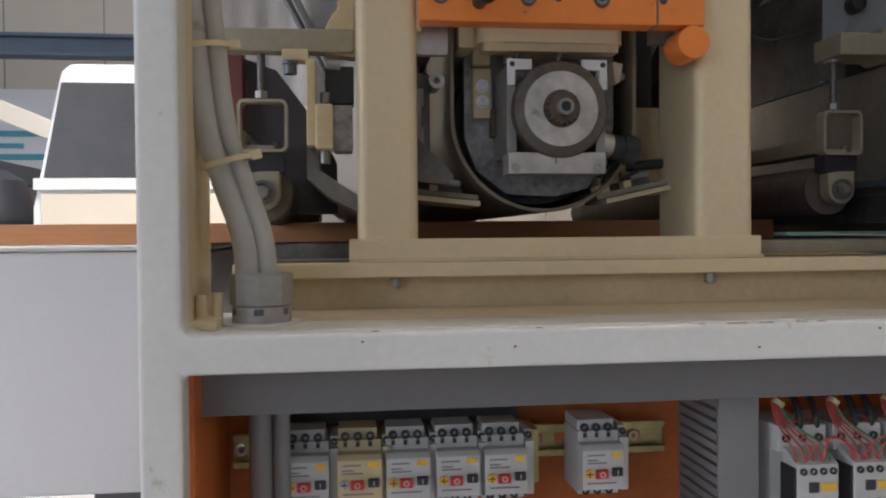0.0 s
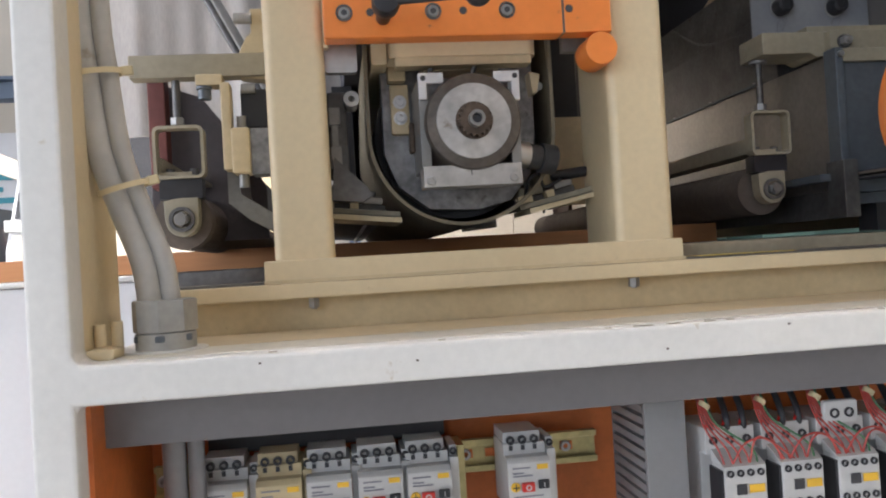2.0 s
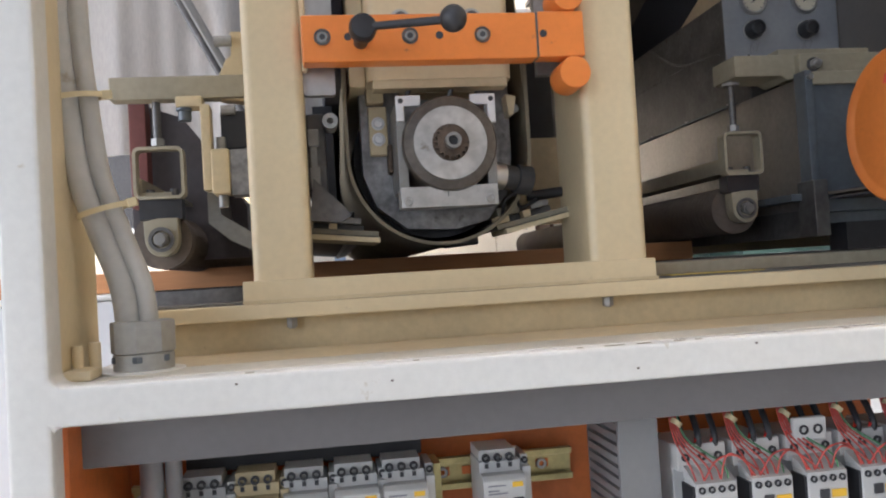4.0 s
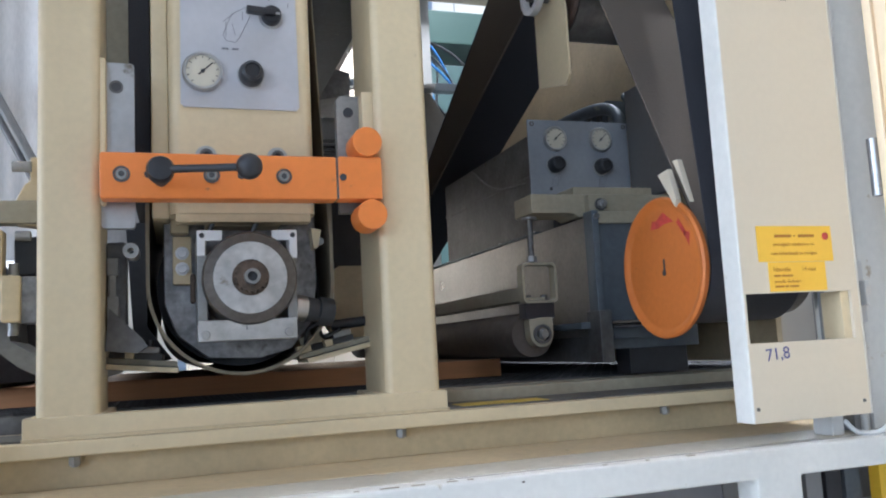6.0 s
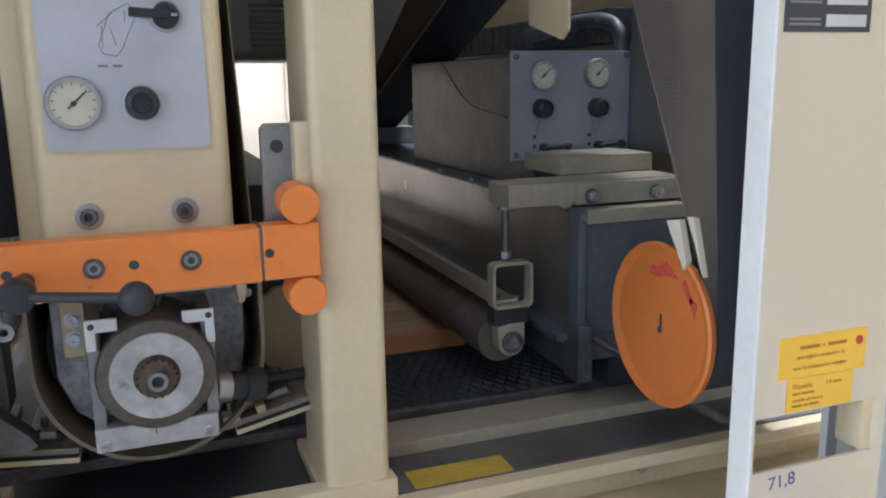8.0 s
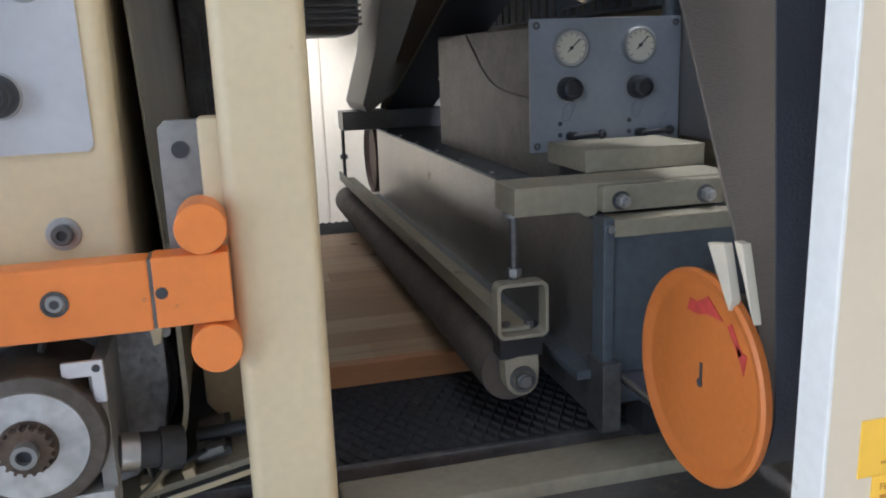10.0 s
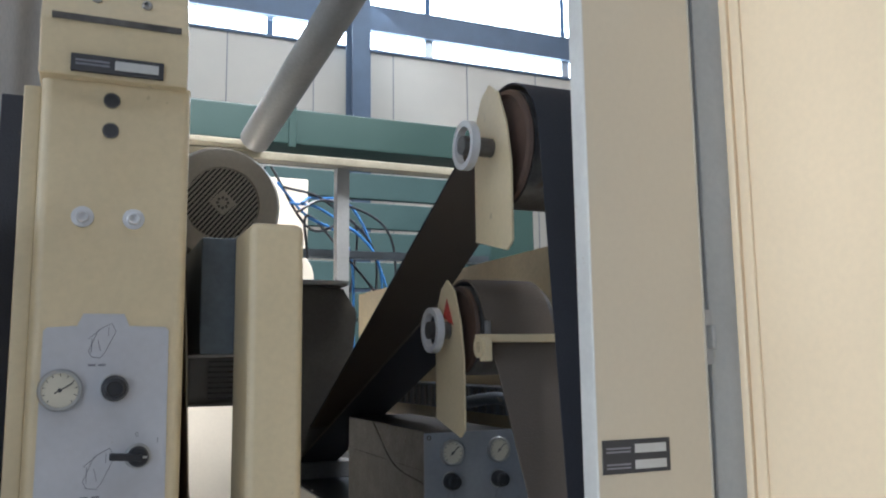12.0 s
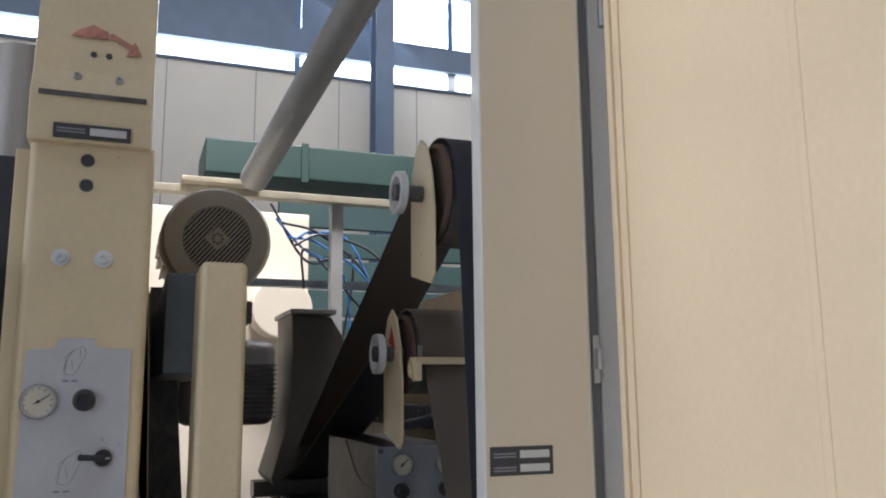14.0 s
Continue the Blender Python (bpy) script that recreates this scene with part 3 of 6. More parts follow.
cabin = thing("machine_hood", (-1.1, 4.1, 0), "white machine hood with a smoked window", "machine")
part("body", prism([(-1.46, 0), (-1.44, 1.14), (-1.305, 1.78), (-1.26, 1.815), (-0.5, 1.815), (-0.5, 0)], "y", 4.0, 4.9, 0.01), WHITEPANEL, cabin)
part("window", prism([(-1.385, 1.285), (-1.30, 1.725), (-0.55, 1.725), (-0.55, 1.285)], "y", 3.985, 4.0), SMOKED, cabin, "dark smoked window")
part("window_sill", bx(-1.43, -0.5, 3.975, 4.0, 1.225, 1.28, 0.004), WHITE, cabin)
part("lower_panel", bx(-1.40, -0.55, 3.985, 4.0, 0.3, 1.21, 0.004), PALE, cabin)
sign = thing("wall_sign", (-3.4, 8.94, 1.5), "white sign board with teal lettering bars", "sign")
part("board", bx(-5.2, -2.2, 8.94, 9.0, 0.0, 2.55), WHITEPANEL, sign)
for z0, z1, x0, x1 in ((2.06, 2.12, -4.2, -3.05), (1.94, 1.99, -4.2, -3.3), (1.82, 1.88, -4.2, -3.05), (1.68, 1.72, -4.2, -3.0)):
    part("lettering_bar", bx(x0, x1, 8.925, 8.94, z0, z1), TEAL, sign)
solid("crane_rail", jn(bx(-9, 0.4, 7.6, 7.8, 2.62, 2.65, 0.004), bx(-9, 0.4, 7.69, 7.71, 2.65, 2.79), bx(-9, 0.4, 7.6, 7.8, 2.79, 2.82, 0.004), bx(-7, -6.9, 7.6, 7.8, 0, 2.62), bx(0.2, 0.3, 7.6, 7.8, 0, 2.62)), BLUE, "long dark blue steel beam on posts across the hall", "beam")
stack = thing("sheet_stack", (-3.0, 6.4, 0), "stack of dark grey sheets on a pallet", "sheet stack")
for i in range(9):
    part("sheet", bx(-4.6 + 0.02 * (i % 3), -2.35 + 0.03 * (i % 2), 5.6, 7.0, 0.12 + i * 0.16, 0.265 + i * 0.16, 0.01), GREY if i % 2 else BLUESTEEL, stack)
part("pallet", bx(-4.6, -2.35, 5.6, 7.0, 0, 0.12), WOODS[2], stack)
bin_ = thing("black_bin", (-2.05, 4.7, 0), "black plastic bin standing on the hall floor", "bin")
part("body", lathe((-1.9, 4.6, 0), (-1.9, 4.6, 1), [(0, 0), (0.2, 0), (0.24, 1.05), (0.255, 1.06), (0.255, 1.09), (0.235, 1.09), (0.2, 0.05), (0, 0.05)]), BLACK, bin_)
part("lid", lathe((-1.9, 4.6, 1.09), (-1.9, 4.6, 2), [(0.26, 0), (0.26, 0.04), (0.2, 0.22), (0.1, 0.28), (0, 0.29)]), BLACK, bin_)
solid("red_fire_box", bx(-1.72, -1.60, 5.0, 5.1, 0.0, 1.3, 0.01), REDP, "small red box standing behind the hood", "box")
gpost = solid("slanted_arm", jn(turned(bx(-0.05, 0.05, -0.05, 0.05, 0, 1.6, 0.006), pose(-2.9, 4.6, 2.15, 0, 113, 0)), bx(-2.98, -2.88, 4.55, 4.65, 0, 2.2, 0.006)), WALLGREY, "grey slanted steel arm on a post", "steel arm")

# ---------------------------------------------------------------- switch cabinet
cab = thing("switch_cabinet", (0.35, 0.9, 0.5), "grey switch cabinet with an orange mounting plate", "switch cabinet")
part("mounting_plate", bx(-0.131, 0.742, 0.905, 0.91, 0.45, 0.888), ORANGE_PLATE, cab, "orange painted mounting plate")
part("side_sheet", bx(-0.131, -0.127, 0.70, 0.905, 0.45, 0.888), ORANGE_PLATE, cab, "orange painted side sheet")
part("cover_strip", bx(-0.127, 0.742, 0.736, 0.742, 0.842, 0.888, 0.001), GREY, cab, "grey powder-coated cover strip")
part("cover_fold", bx(-0.127, 0.742, 0.742, 0.78, 0.842, 0.846), GREY, cab)
part("right_cover", bx(0.665, 0.742, 0.738, 0.744, 0.45, 0.842), GREY, cab)
part("cabinet_floor", bx(-0.131, 0.742, 0.70, 0.91, 0.44, 0.45), GREY, cab)
for z in (0.791, 0.763):
    part("rail_flange", bx(-0.12, 0.352, 0.875, 0.878, z - 0.007, z + 0.0, 0.001), BRASS, cab)
part("din_rail", bx(-0.12, 0.352, 0.884, 0.887, 0.758, 0.790), BRASS, cab, "yellow passivated mounting rail")
for x in (0.206, 0.318, -0.112):
    part("rail_screw", socket_screw(x, 0.884, 0.774, 0.006, 0.004), STEEL, cab)
for i in range(5):
    part("rail_slot", bx(0.20 + i * 0.028, 0.214 + i * 0.028, 0.8825, 0.8838, 0.770, 0.779), ORANGE_PLATE, cab)
part("cable_conduit", jn(sweep([(-0.083, 0.80, 0.87), (-0.083, 0.80, 0.8), (-0.083, 0.80, 0.46)], 0.011, 12), sweep([(-0.063, 0.80, 0.87), (-0.063, 0.80, 0.8), (-0.063, 0.80, 0.46)], 0.008, 12)), DUCTGREY, cab, "grey conduits")
part("busbar_cover", bx(-0.062, 0.182, 0.86, 0.884, 0.802, 0.835, 0.002), BLACK, cab, "black busbar cover")
part("busbar_screw", socket_screw(0.147, 0.86, 0.824, 0.006, 0.003), STEEL, cab)


def wiring_duct(name, x0, x1, y0, y1, z0, z1, along):
    d = thing(name, ((x0 + x1) / 2, y1, z0), "grey slotted plastic wiring duct", "wiring duct", "wiring ducts")
    part("cover", bx(x0, x1, y0, y0 + 0.006, z0, z1, 0.0015), DUCTGREY, d)
    n = int(((z1 - z0) if along == "z" else (x1 - x0)) / 0.0115)
    for i in range(n):
        if along == "z":
            z = z0 + i * 0.0115
            part("fin", bx(x0, x0 + 0.002, y0 + 0.006, y1, z, z + 0.0075), DUCTGREY, d)
        else:
            x = x0 + i * 0.0115
            part("fin", bx(x, x + 0.0075, y0 + 0.006, y1, z1 - 0.002, z1), DUCTGREY, d)
    part("back", bx(x0, x1, y1, y1 + 0.003, z0, z1), DUCTGREY, d)
    return d


wiring_duct("wiring_duct", 0.380, 0.424, 0.80, 0.90, 0.45, 0.836, "z")
wiring_duct("wiring_duct", -0.055, 0.366, 0.80, 0.90, 0.645, 0.682, "x")


def breaker(x, mat, label):
    """Motor protection switch, 45 mm wide with a side contact block; front at y 0.80."""
    o = thing("circuit_breaker", (x, 0.875, 0.745), label, "circuit breaker", "circuit breakers")
    part("base", bx(x, x + 0.044, 0.822, 0.875, 0.742, 0.808, 0.0015), mat, o)
    part("front", prism([(0.803, 0.752), (0.803, 0.792), (0.808, 0.797), (0.822, 0.797), (0.822, 0.746)], "x", x, x + 0.044, 0.001), mat, o)
    part("top_terminal", bx(x + 0.001, x + 0.040, 0.826, 0.875, 0.808, 0.819, 0.001), mat, o)
    for k in range(3):
        part("terminal_screw", ring((x + 0.008 + k * 0.0125, 0.8255, 0.811), (x + 0.008 + k * 0.0125, 0.8215, 0.811), 0.0044, 0.0022, 14), BLACK, o)
        part("terminal_slot", bx(x + 0.006 + k * 0.0125, x + 0.010 + k * 0.0125, 0.8215, 0.8225, 0.801, 0.806), INK, o)
        part("lower_terminal", ring((x + 0.008 + k * 0.0125, 0.8225, 0.746), (x + 0.008 + k * 0.0125, 0.8195, 0.746), 0.004, 0.002, 14), BLACK, o)
    part("stop_button", bx(x + 0.013, x + 0.026, 0.798, 0.803, 0.764, 0.773, 0.001), REDP, o, "red stop button")
    part("button_cap", ring((x + 0.0195, 0.7982, 0.7685), (x + 0.0195, 0.7972, 0.7685), 0.003, 0.0018, 12), CASE, o)
    part("start_button", bx(x + 0.030, x + 0.041, 0.7985, 0.803, 0.766, 0.7745, 0.001), BLACK, o, "black start button")
    part("start_mark", bx(x + 0.0352, x + 0.036, 0.7978, 0.7985, 0.768, 0.7725), CASE, o)
    part("dial", lathe((x + 0.007, 0.803, 0.7685), (x + 0.007, 0.7, 0.7685), [(0.005, 0), (0.0045, 0.002), (0, 0.002)], 16), YELLOW if mat is CASE else CASE, o, "small setting dial")
    part("dial_cross", jn(bx(x + 0.0035, x + 0.0105, 0.8003, 0.8012, 0.768, 0.769), bx(x + 0.0065, x + 0.0075, 0.8003, 0.8012, 0.765, 0.772)), INK, o)
    part("marker", bx(x + 0.030, x + 0.041, 0.8022, 0.803, 0.785, 0.790), YELLOW, o, "yellow marker tag")
    for z, w in ((0.7865, 0.018), (0.7815, 0.011), (0.7785, 0.020), (0.758, 0.030)):
        part("print_bar", bx(x + 0.005, x + 0.005 + w, 0.8023, 0.803, z, z + 0.0014), GREYINK, o)
    part("side_contact", bx(x + 0.0445, x + 0.0535, 0.818, 0.875, 0.746, 0.801, 0.001), mat, o)
    part("side_screw", ring((x + 0.049, 0.8265, 0.806), (x + 0.049, 0.8225, 0.806), 0.0036, 0.0018, 12), BLACK, o)
    part("side_terminal", bx(x + 0.0452, x + 0.0528, 0.826, 0.872, 0.801, 0.8115, 0.001), mat, o)
    for ob in o.children:
        ob.data.transform(Matrix.Translation((0, 0, -0.0125)))
    return o


grey_lab = "light grey motor circuit breaker with red and black buttons"
for x in (-0.0625, 0.0375, 0.0875, 0.136):
    breaker(x, CASE, grey_lab)
breaker(-0.0105, BEIGE, "beige motor circuit breaker with red and black buttons")
breaker(0.2365, CASE, "light grey motor circuit breaker standing alone on the rail")
part("end_clamp", bx(0.1905, 0.1985, 0.835, 0.88, 0.74, 0.796, 0.001), BRASS, cab, "yellow-green rail end clamp")


def contactor(x):
    o = thing("contactor", (x, 0.87, 0.6), "light grey contactor with red wires plugged in", "contactor", "contactors")
    part("base", bx(x + 0.003, x + 0.054, 0.81, 0.87, 0.66, 0.793, 0.002), CASE, o)
    part("upper_block", bx(x + 0.001, x + 0.054, 0.79, 0.81, 0.768, 0.795, 0.0015), CASE, o)
    part("front_block", bx(x + 0.006, x + 0.050, 0.762, 0.79, 0.69, 0.762, 0.0015), CASE, o)
    part("dark_side", bx(x + 0.0035, x + 0.006, 0.764, 0.79, 0.69, 0.758), BLACK, o)
    part("dark_top", prism([(0.764, 0.762), (0.79, 0.774), (0.79, 0.762)], "x", x + 0.006, x + 0.050), CASE, o)
    for k in range(4):
        part("terminal", ring((x + 0.012 + k * 0.0105, 0.7625, 0.755), (x + 0.012 + k * 0.0105, 0.7600, 0.755), 0.0036, 0.002, 12), BLACK, o)
        part("lower_terminal", ring((x + 0.012 + k * 0.0105, 0.7625, 0.722), (x + 0.012 + k * 0.0105, 0.7600, 0.722), 0.0036, 0.002, 12), BLACK, o)
    for k in range(3):
        part("coil_terminal", ring((x + 0.009 + k * 0.018, 0.7905, 0.782), (x + 0.009 + k * 0.018, 0.7875, 0.782), 0.0042, 0.0022, 12), BLACK, o)
    part("actuator", bx(x + 0.018, x + 0.028, 0.7602, 0.762, 0.734, 0.744), INK, o, "black actuator window")
    part("marker", bx(x + 0.031, x + 0.047, 0.7608, 0.762, 0.735, 0.743), YELLOW, o, "yellow marker tag")
    for ob in o.children:
        ob.data.transform(Matrix.Translation((0, 0, 0.006)))
    return o


wr = random.Random(11)
for i in range(6):
    x = 0.438 + i * 0.0605
    if x > 0.69:
        break
    c = contactor(x)
    for k in range(3):
        xx = x + 0.008 + k * 0.018
        part("cable", sweep([(xx, 0.80, 0.79), (xx, 0.792, 0.806), (xx + 0.002, 0.815, 0.835), (xx - 0.003, 0.85, 0.88)], 0.0036, 8), BLACK, c, "black cable with a red sleeve")
        part("sleeve", cy((xx, 0.7985, 0.793), (xx, 0.7925, 0.806), 0.0042, 12), REDP, c, "red sleeve")
    for k in range(5):
        xx = x + 0.010 + k * 0.0085
        part("wire", sweep([(xx, 0.766, 0.764), (xx - 0.004, 0.772, 0.783), (x - 0.002 + 0.003 * k, 0.79, 0.81), (x + 0.001 + 0.002 * k, 0.81, 0.85)], 0.0010, 6), GREENWIRE if k == 4 else REDWIRE, c)
    if i < 5:
        for k in range(2):
            part("jumper_wire", sweep([(x + 0.015 + 0.02 * k, 0.768, 0.764), (x + 0.03 + 0.01 * k, 0.762, 0.787 + 0.006 * wr.random()), (x + 0.055, 0.764, 0.788 + 0.005 * wr.random()), (x + 0.075 + 0.012 * k, 0.768, 0.766)], 0.0010, 6), REDWIRE, c)
    part("wire_tie", ring((x + 0.002, 0.7935, 0.822), (x + 0.005, 0.7935, 0.826), 0.006, 0.004, 12), TIE, c)
o = thing("terminal_bridge", (0.58, 0.79, 0.795), "light grey two-hole terminal bridge above the contactors", "terminal bridge")
part("plate", bx(0.565, 0.603, 0.782, 0.79, 0.795, 0.82, 0.003), CASE, o)
for x in (0.576, 0.592):
    part("hole_rim", ring((x, 0.7825, 0.807), (x, 0.7805, 0.807), 0.0052, 0.003, 14), BLACK, o)

# second cabinet opening beyond the lower post
aux = thing("terminal_cabinet", (1.1, 0.85, 0.45), "open lower cabinet with terminals and yellow rails", "switch cabinet")
part("back_plate", bx(0.802, 1.5, 0.93, 0.94, 0.45, 0.888), GREY, aux)
for i in range(2):
    part("yellow_rail", bx(0.885 + 0.2 * i, 0.915 + 0.2 * i, 0.85, 0.87, 0.45, 0.888, 0.002), YELLOWPAINT, aux, "yellow painted upright rail")
part("yellow_side", bx(0.725, 0.738, 0.75, 0.84, 0.45, 0.888, 0.002), YELLOWPAINT, aux)
for r in range(3):
    for k in range(8):
        part("terminal_block", bx(0.81 + k * 0.034, 0.838 + k * 0.034, 0.875, 0.93, 0.80 - r * 0.09, 0.862 - r * 0.09, 0.002), (BLACK, DUCTGREY, BLACK, BLUESTEEL)[(k + r) % 4], aux)
    part("grey_rail", bx(0.805, 1.4, 0.87, 0.93, 0.775 - r * 0.09, 0.79 - r * 0.09), DUCTGREY, aux)

# ---------------------------------------------------------------- hose at the front post
hose = thing("twin_hose", (-0.077, 0.76, 0.921), "pair of grey plastic hoses tied together in a cable gland", "hose")
for dx, r in ((-0.0095, 0.0115), (0.0085, 0.0085)):
    part("tube", sweep([(-0.078 + dx, 0.76, 0.955), (-0.082 + dx, 0.757, 1.0), (-0.098 + dx, 0.755, 1.05), (-0.113 + dx, 0.755, 1.10), (-0.121 + dx, 0.755, 1.17),
                        (-0.126 + dx, 0.755, 1.25), (-0.126 + dx, 0.755, 1.5), (-0.118 + dx, 0.76, 1.9), (-0.118 + dx, 0.76, 2.2)], r, 14), HOSE, hose)
for (x, z, a) in ((-0.1215, 1.171, 4), (-0.1035, 1.068, 14)):
    tie = turned(jn(ring((0, 0, -0.0025), (0, 0, 0.0025), 0.0235, 0.0215, 24), bx(0.021, 0.031, -0.005, 0.003, -0.004, 0.004, 0.001)), pose(x - 0.001, 0.755, z, 0, -a, 0) @ Matrix.Diagonal((1, 0.62, 1, 1)))
    part("cable_tie", tie, TIE, hose, "yellowed nylon cable tie")
gl = part("gland", cy((-0.0765, 0.76, 0.938), (-0.0765, 0.76, 0.967), 0.0285, 8, b=0.002), GLAND, hose, "dusty grey hexagonal cable gland")
part("gland_collar", cy((-0.0765, 0.76, 0.921), (-0.0765, 0.76, 0.938), 0.0265, 28, b=0.002), GLAND, hose)
part("gland_flange", cy((-0.077, 0.76, 0.921), (-0.077, 0.76, 0.923), 0.037, 32), WHITE, hose)
part("gland_nut", cy((-0.0765, 0.76, 0.930), (-0.0765, 0.76, 0.936), 0.0285, 6, b=0.001), BLUESTEEL, hose)

# ---------------------------------------------------------------- longitudinal belt unit between two posts
portal = thing("portal_frame", (0.23, 0.93, 0.972), "cream steel portal of two square posts on a foot bar", "machine frame")
part("left_post", bx(0.015, 0.078, 0.868, 0.985, 0.975, 1.735, 0.010, 4), CREAM, portal)
part("right_post", bx(0.388, 0.455, 0.868, 0.985, 0.975, 1.735, 0.010, 4), CREAM, portal)
part("foot_bar", bx(0.004, 0.461, 0.863, 0.888, 0.972, 0.9965, 0.002), CREAM, portal)
part("foot_step", bx(0.004, 0.461, 0.858, 0.862, 0.9725, 0.976), CREAM_DIRTY, portal)
for x0, x1 in ((0.006, 0.086), (0.380, 0.459)):
    part("foot_pad", bx(x0, x1, 0.888, 1.0, 0.972, 0.9962, 0.002), CREAM, portal)
part("rubber_mat", bx(0.086, 0.380, 0.889, 1.03, 0.976, 0.984), BLACK, portal, "black plate between the posts")
part("left_lug", prism(rounded(0.078, 0.113, 1.196, 1.385, 0.004), "y", 0.885, 0.897), STEEL, portal, "bare steel lug plate with a hole")
part("left_lug_weld", bx(0.0765, 0.084, 0.875, 0.90, 1.22, 1.388, 0.003), CREAM, portal)
part("left_lug_hole", ring((0.094, 0.8855, 1.357), (0.094, 0.884, 1.357), 0.0075, 0.0055, 20), DARKSTEEL, portal)
part("left_lug_bore", cy((0.094, 0.8848, 1.357), (0.094, 0.8843, 1.357), 0.0056, 20), INK, portal)
part("right_lug", prism([(0.346, 1.215), (0.376, 1.215), (0.376, 1.362), (0.351, 1.362), (0.346, 1.357)], "y", 0.895, 0.907), GALV, portal, "bare steel lug plate with a hole")
part("right_lug_weld", bx(0.374, 0.390, 0.878, 0.91, 1.205, 1.364, 0.003), CREAM, portal)
part("right_lug_bore", cy((0.3605, 0.895, 1.341), (0.3605, 0.8935, 1.341), 0.0062, 20), INK, portal)
part("rear_beam", bx(0.345, 0.450, 0.986, 2.35, 1.575, 1.731, 0.004), BLUESTEEL, portal, "dark blue-grey rear beam")

lever = thing("locking_bar", (0.23, 0.85, 1.222), "orange steel locking bar with a black ball lever", "locking bar")
part("bar", bx(0.079, 0.334, 0.845, 0.872, 1.222, 1.273, 0.003), ORANGE, lever)
part("bar_end", bx(0.3355, 0.388, 0.8455, 0.872, 1.223, 1.274, 0.0025), ORANGE, lever)
part("bar_joint", bx(0.3335, 0.336, 0.8468, 0.872, 1.2235, 1.2725), DARKSTEEL, lever, "dark worn joint line")
part("upper_pin", cy((0.371, 0.842, 1.2915), (0.371, 0.884, 1.2915), 0.0178, 32, b=0.0015), ORANGE, lever, "orange round pin")
part("lower_pin", cy((0.374, 0.842, 1.205), (0.374, 0.884, 1.205), 0.0178, 32, b=0.0015), ORANGE, lever, "orange round pin")
for x in (0.101, 0.194, 0.273):
    part("socket_screw", jn(ring((x, 0.8462, 1.2485), (x, 0.8435, 1.2485), 0.0088, 0.0066, 24)), DARKSTEEL, lever, "dark rim of a screw bore")
    part("screw_head", socket_screw(x, 0.8455, 1.2485, 0.0062, 0.0025), GALV, lever)
    part("screw_socket", cy((x, 0.8442, 1.2485), (x, 0.8428, 1.2485), 0.0034, 6), INK, lever)
for x in (0.128, 0.226, 0.341):
    part("drilled_hole", cy((x, 0.8452, 1.2487), (x, 0.8446, 1.2487), 0.0042, 16), INK, lever)
part("lever_hub", jn(cy((0.141, 0.847, 1.2425), (0.141, 0.805, 1.2425), 0.0075, 20), lathe((0.141, 0.812, 1.2425), (0.141, 0.7, 1.2425), [(0.0075, 0), (0.0135, 0.008), (0.0142, 0.02), (0.012, 0.027), (0, 0.0285)], 28)), BLACK, lever, "black lever hub")
part("lever_rod", cy((0.141, 0.792, 1.2425), (0.227, 0.762, 1.240), 0.0042, 14), BLACK, lever)
part("ball_knob", ball((0.227, 0.760, 1.240), 0.0135), BLACK, lever, "black ball knob")

column = thing("belt_column", (0.234, 0.95, 1.21), "cream sheet-metal belt column with an instrument panel", "machine column")
part("body", prism(rounded(0.1495, 0.3185, 0.905, 1.15, 0.012, 5), "z", 1.216, 1.905, 0.0012), CREAM, column)
part("bottom_fold", bx(0.156, 0.312, 0.9062, 0.93, 1.206, 1.217, 0.0015), CREAM_DIRTY, column, "dusty folded bottom lip")
part("rear_housing", bx(0.131, 0.3195, 1.15, 2.3, 1.30, 1.9, 0.012, 3), CREAM_DIRTY, column)
part("side_flange", bx(0.130, 0.1495, 0.925, 1.15, 1.213, 1.895, 0.003), CREAM, column)
cap = part("cap", prism([(0.889, 1.9), (0.885, 1.968), (0.905, 2.01), (0.93, 2.16), (1.15, 2.2), (1.15, 1.9)], "x", 0.146, 0.312, 0.004), CREAM, column, "cream folded head cover")
part("cap_fold", prism([(0.883, 1.966), (0.879, 1.972), (0.905, 1.976), (0.905, 1.966)], "x", 0.158, 0.302), DARKSTEEL, column)
part("name_plate", bx(0.180, 0.283, 0.883, 0.888, 1.905, 1.926, 0.0008), INK, column, "black type plate")
part("name_field", bx(0.228, 0.277, 0.8818, 0.883, 1.910, 1.921), CASE, column, "blank light field")
for z in (1.9125, 1.917):
    part("name_print", bx(0.185, 0.222, 0.8822, 0.883, z, z + 0.0022), GREYINK, column)
part("arrow_mark", turned(jn(prism([(0, 0), (0.052, 0.0), (0.052, 0.012), (0.03, 0.022), (0.012, 0.012)], "y", 0, 0.0006), prism([(0.052, 0.006), (0.085, -0.014), (0.088, -0.006), (0.056, 0.012)], "y", 0, 0.0006),
     prism([(0.078, -0.024), (0.10, -0.022), (0.089, 0.002)], "y", 0, 0.0006)), pose(0.192, 0.9115, 2.070, -9, 0, 0)), FADEDRED, column, "faded red direction arrow")
for x in (0.225, 0.246):
    part("cap_hole", cy((x, 0.915, 2.042), (x, 0.9085, 2.043), 0.0045, 16), INK, column)
for x in (0.205, 0.262):
    part("cap_screw", socket_screw(x, 0.9005, 2.003, 0.006, 0.004), STEEL, column)
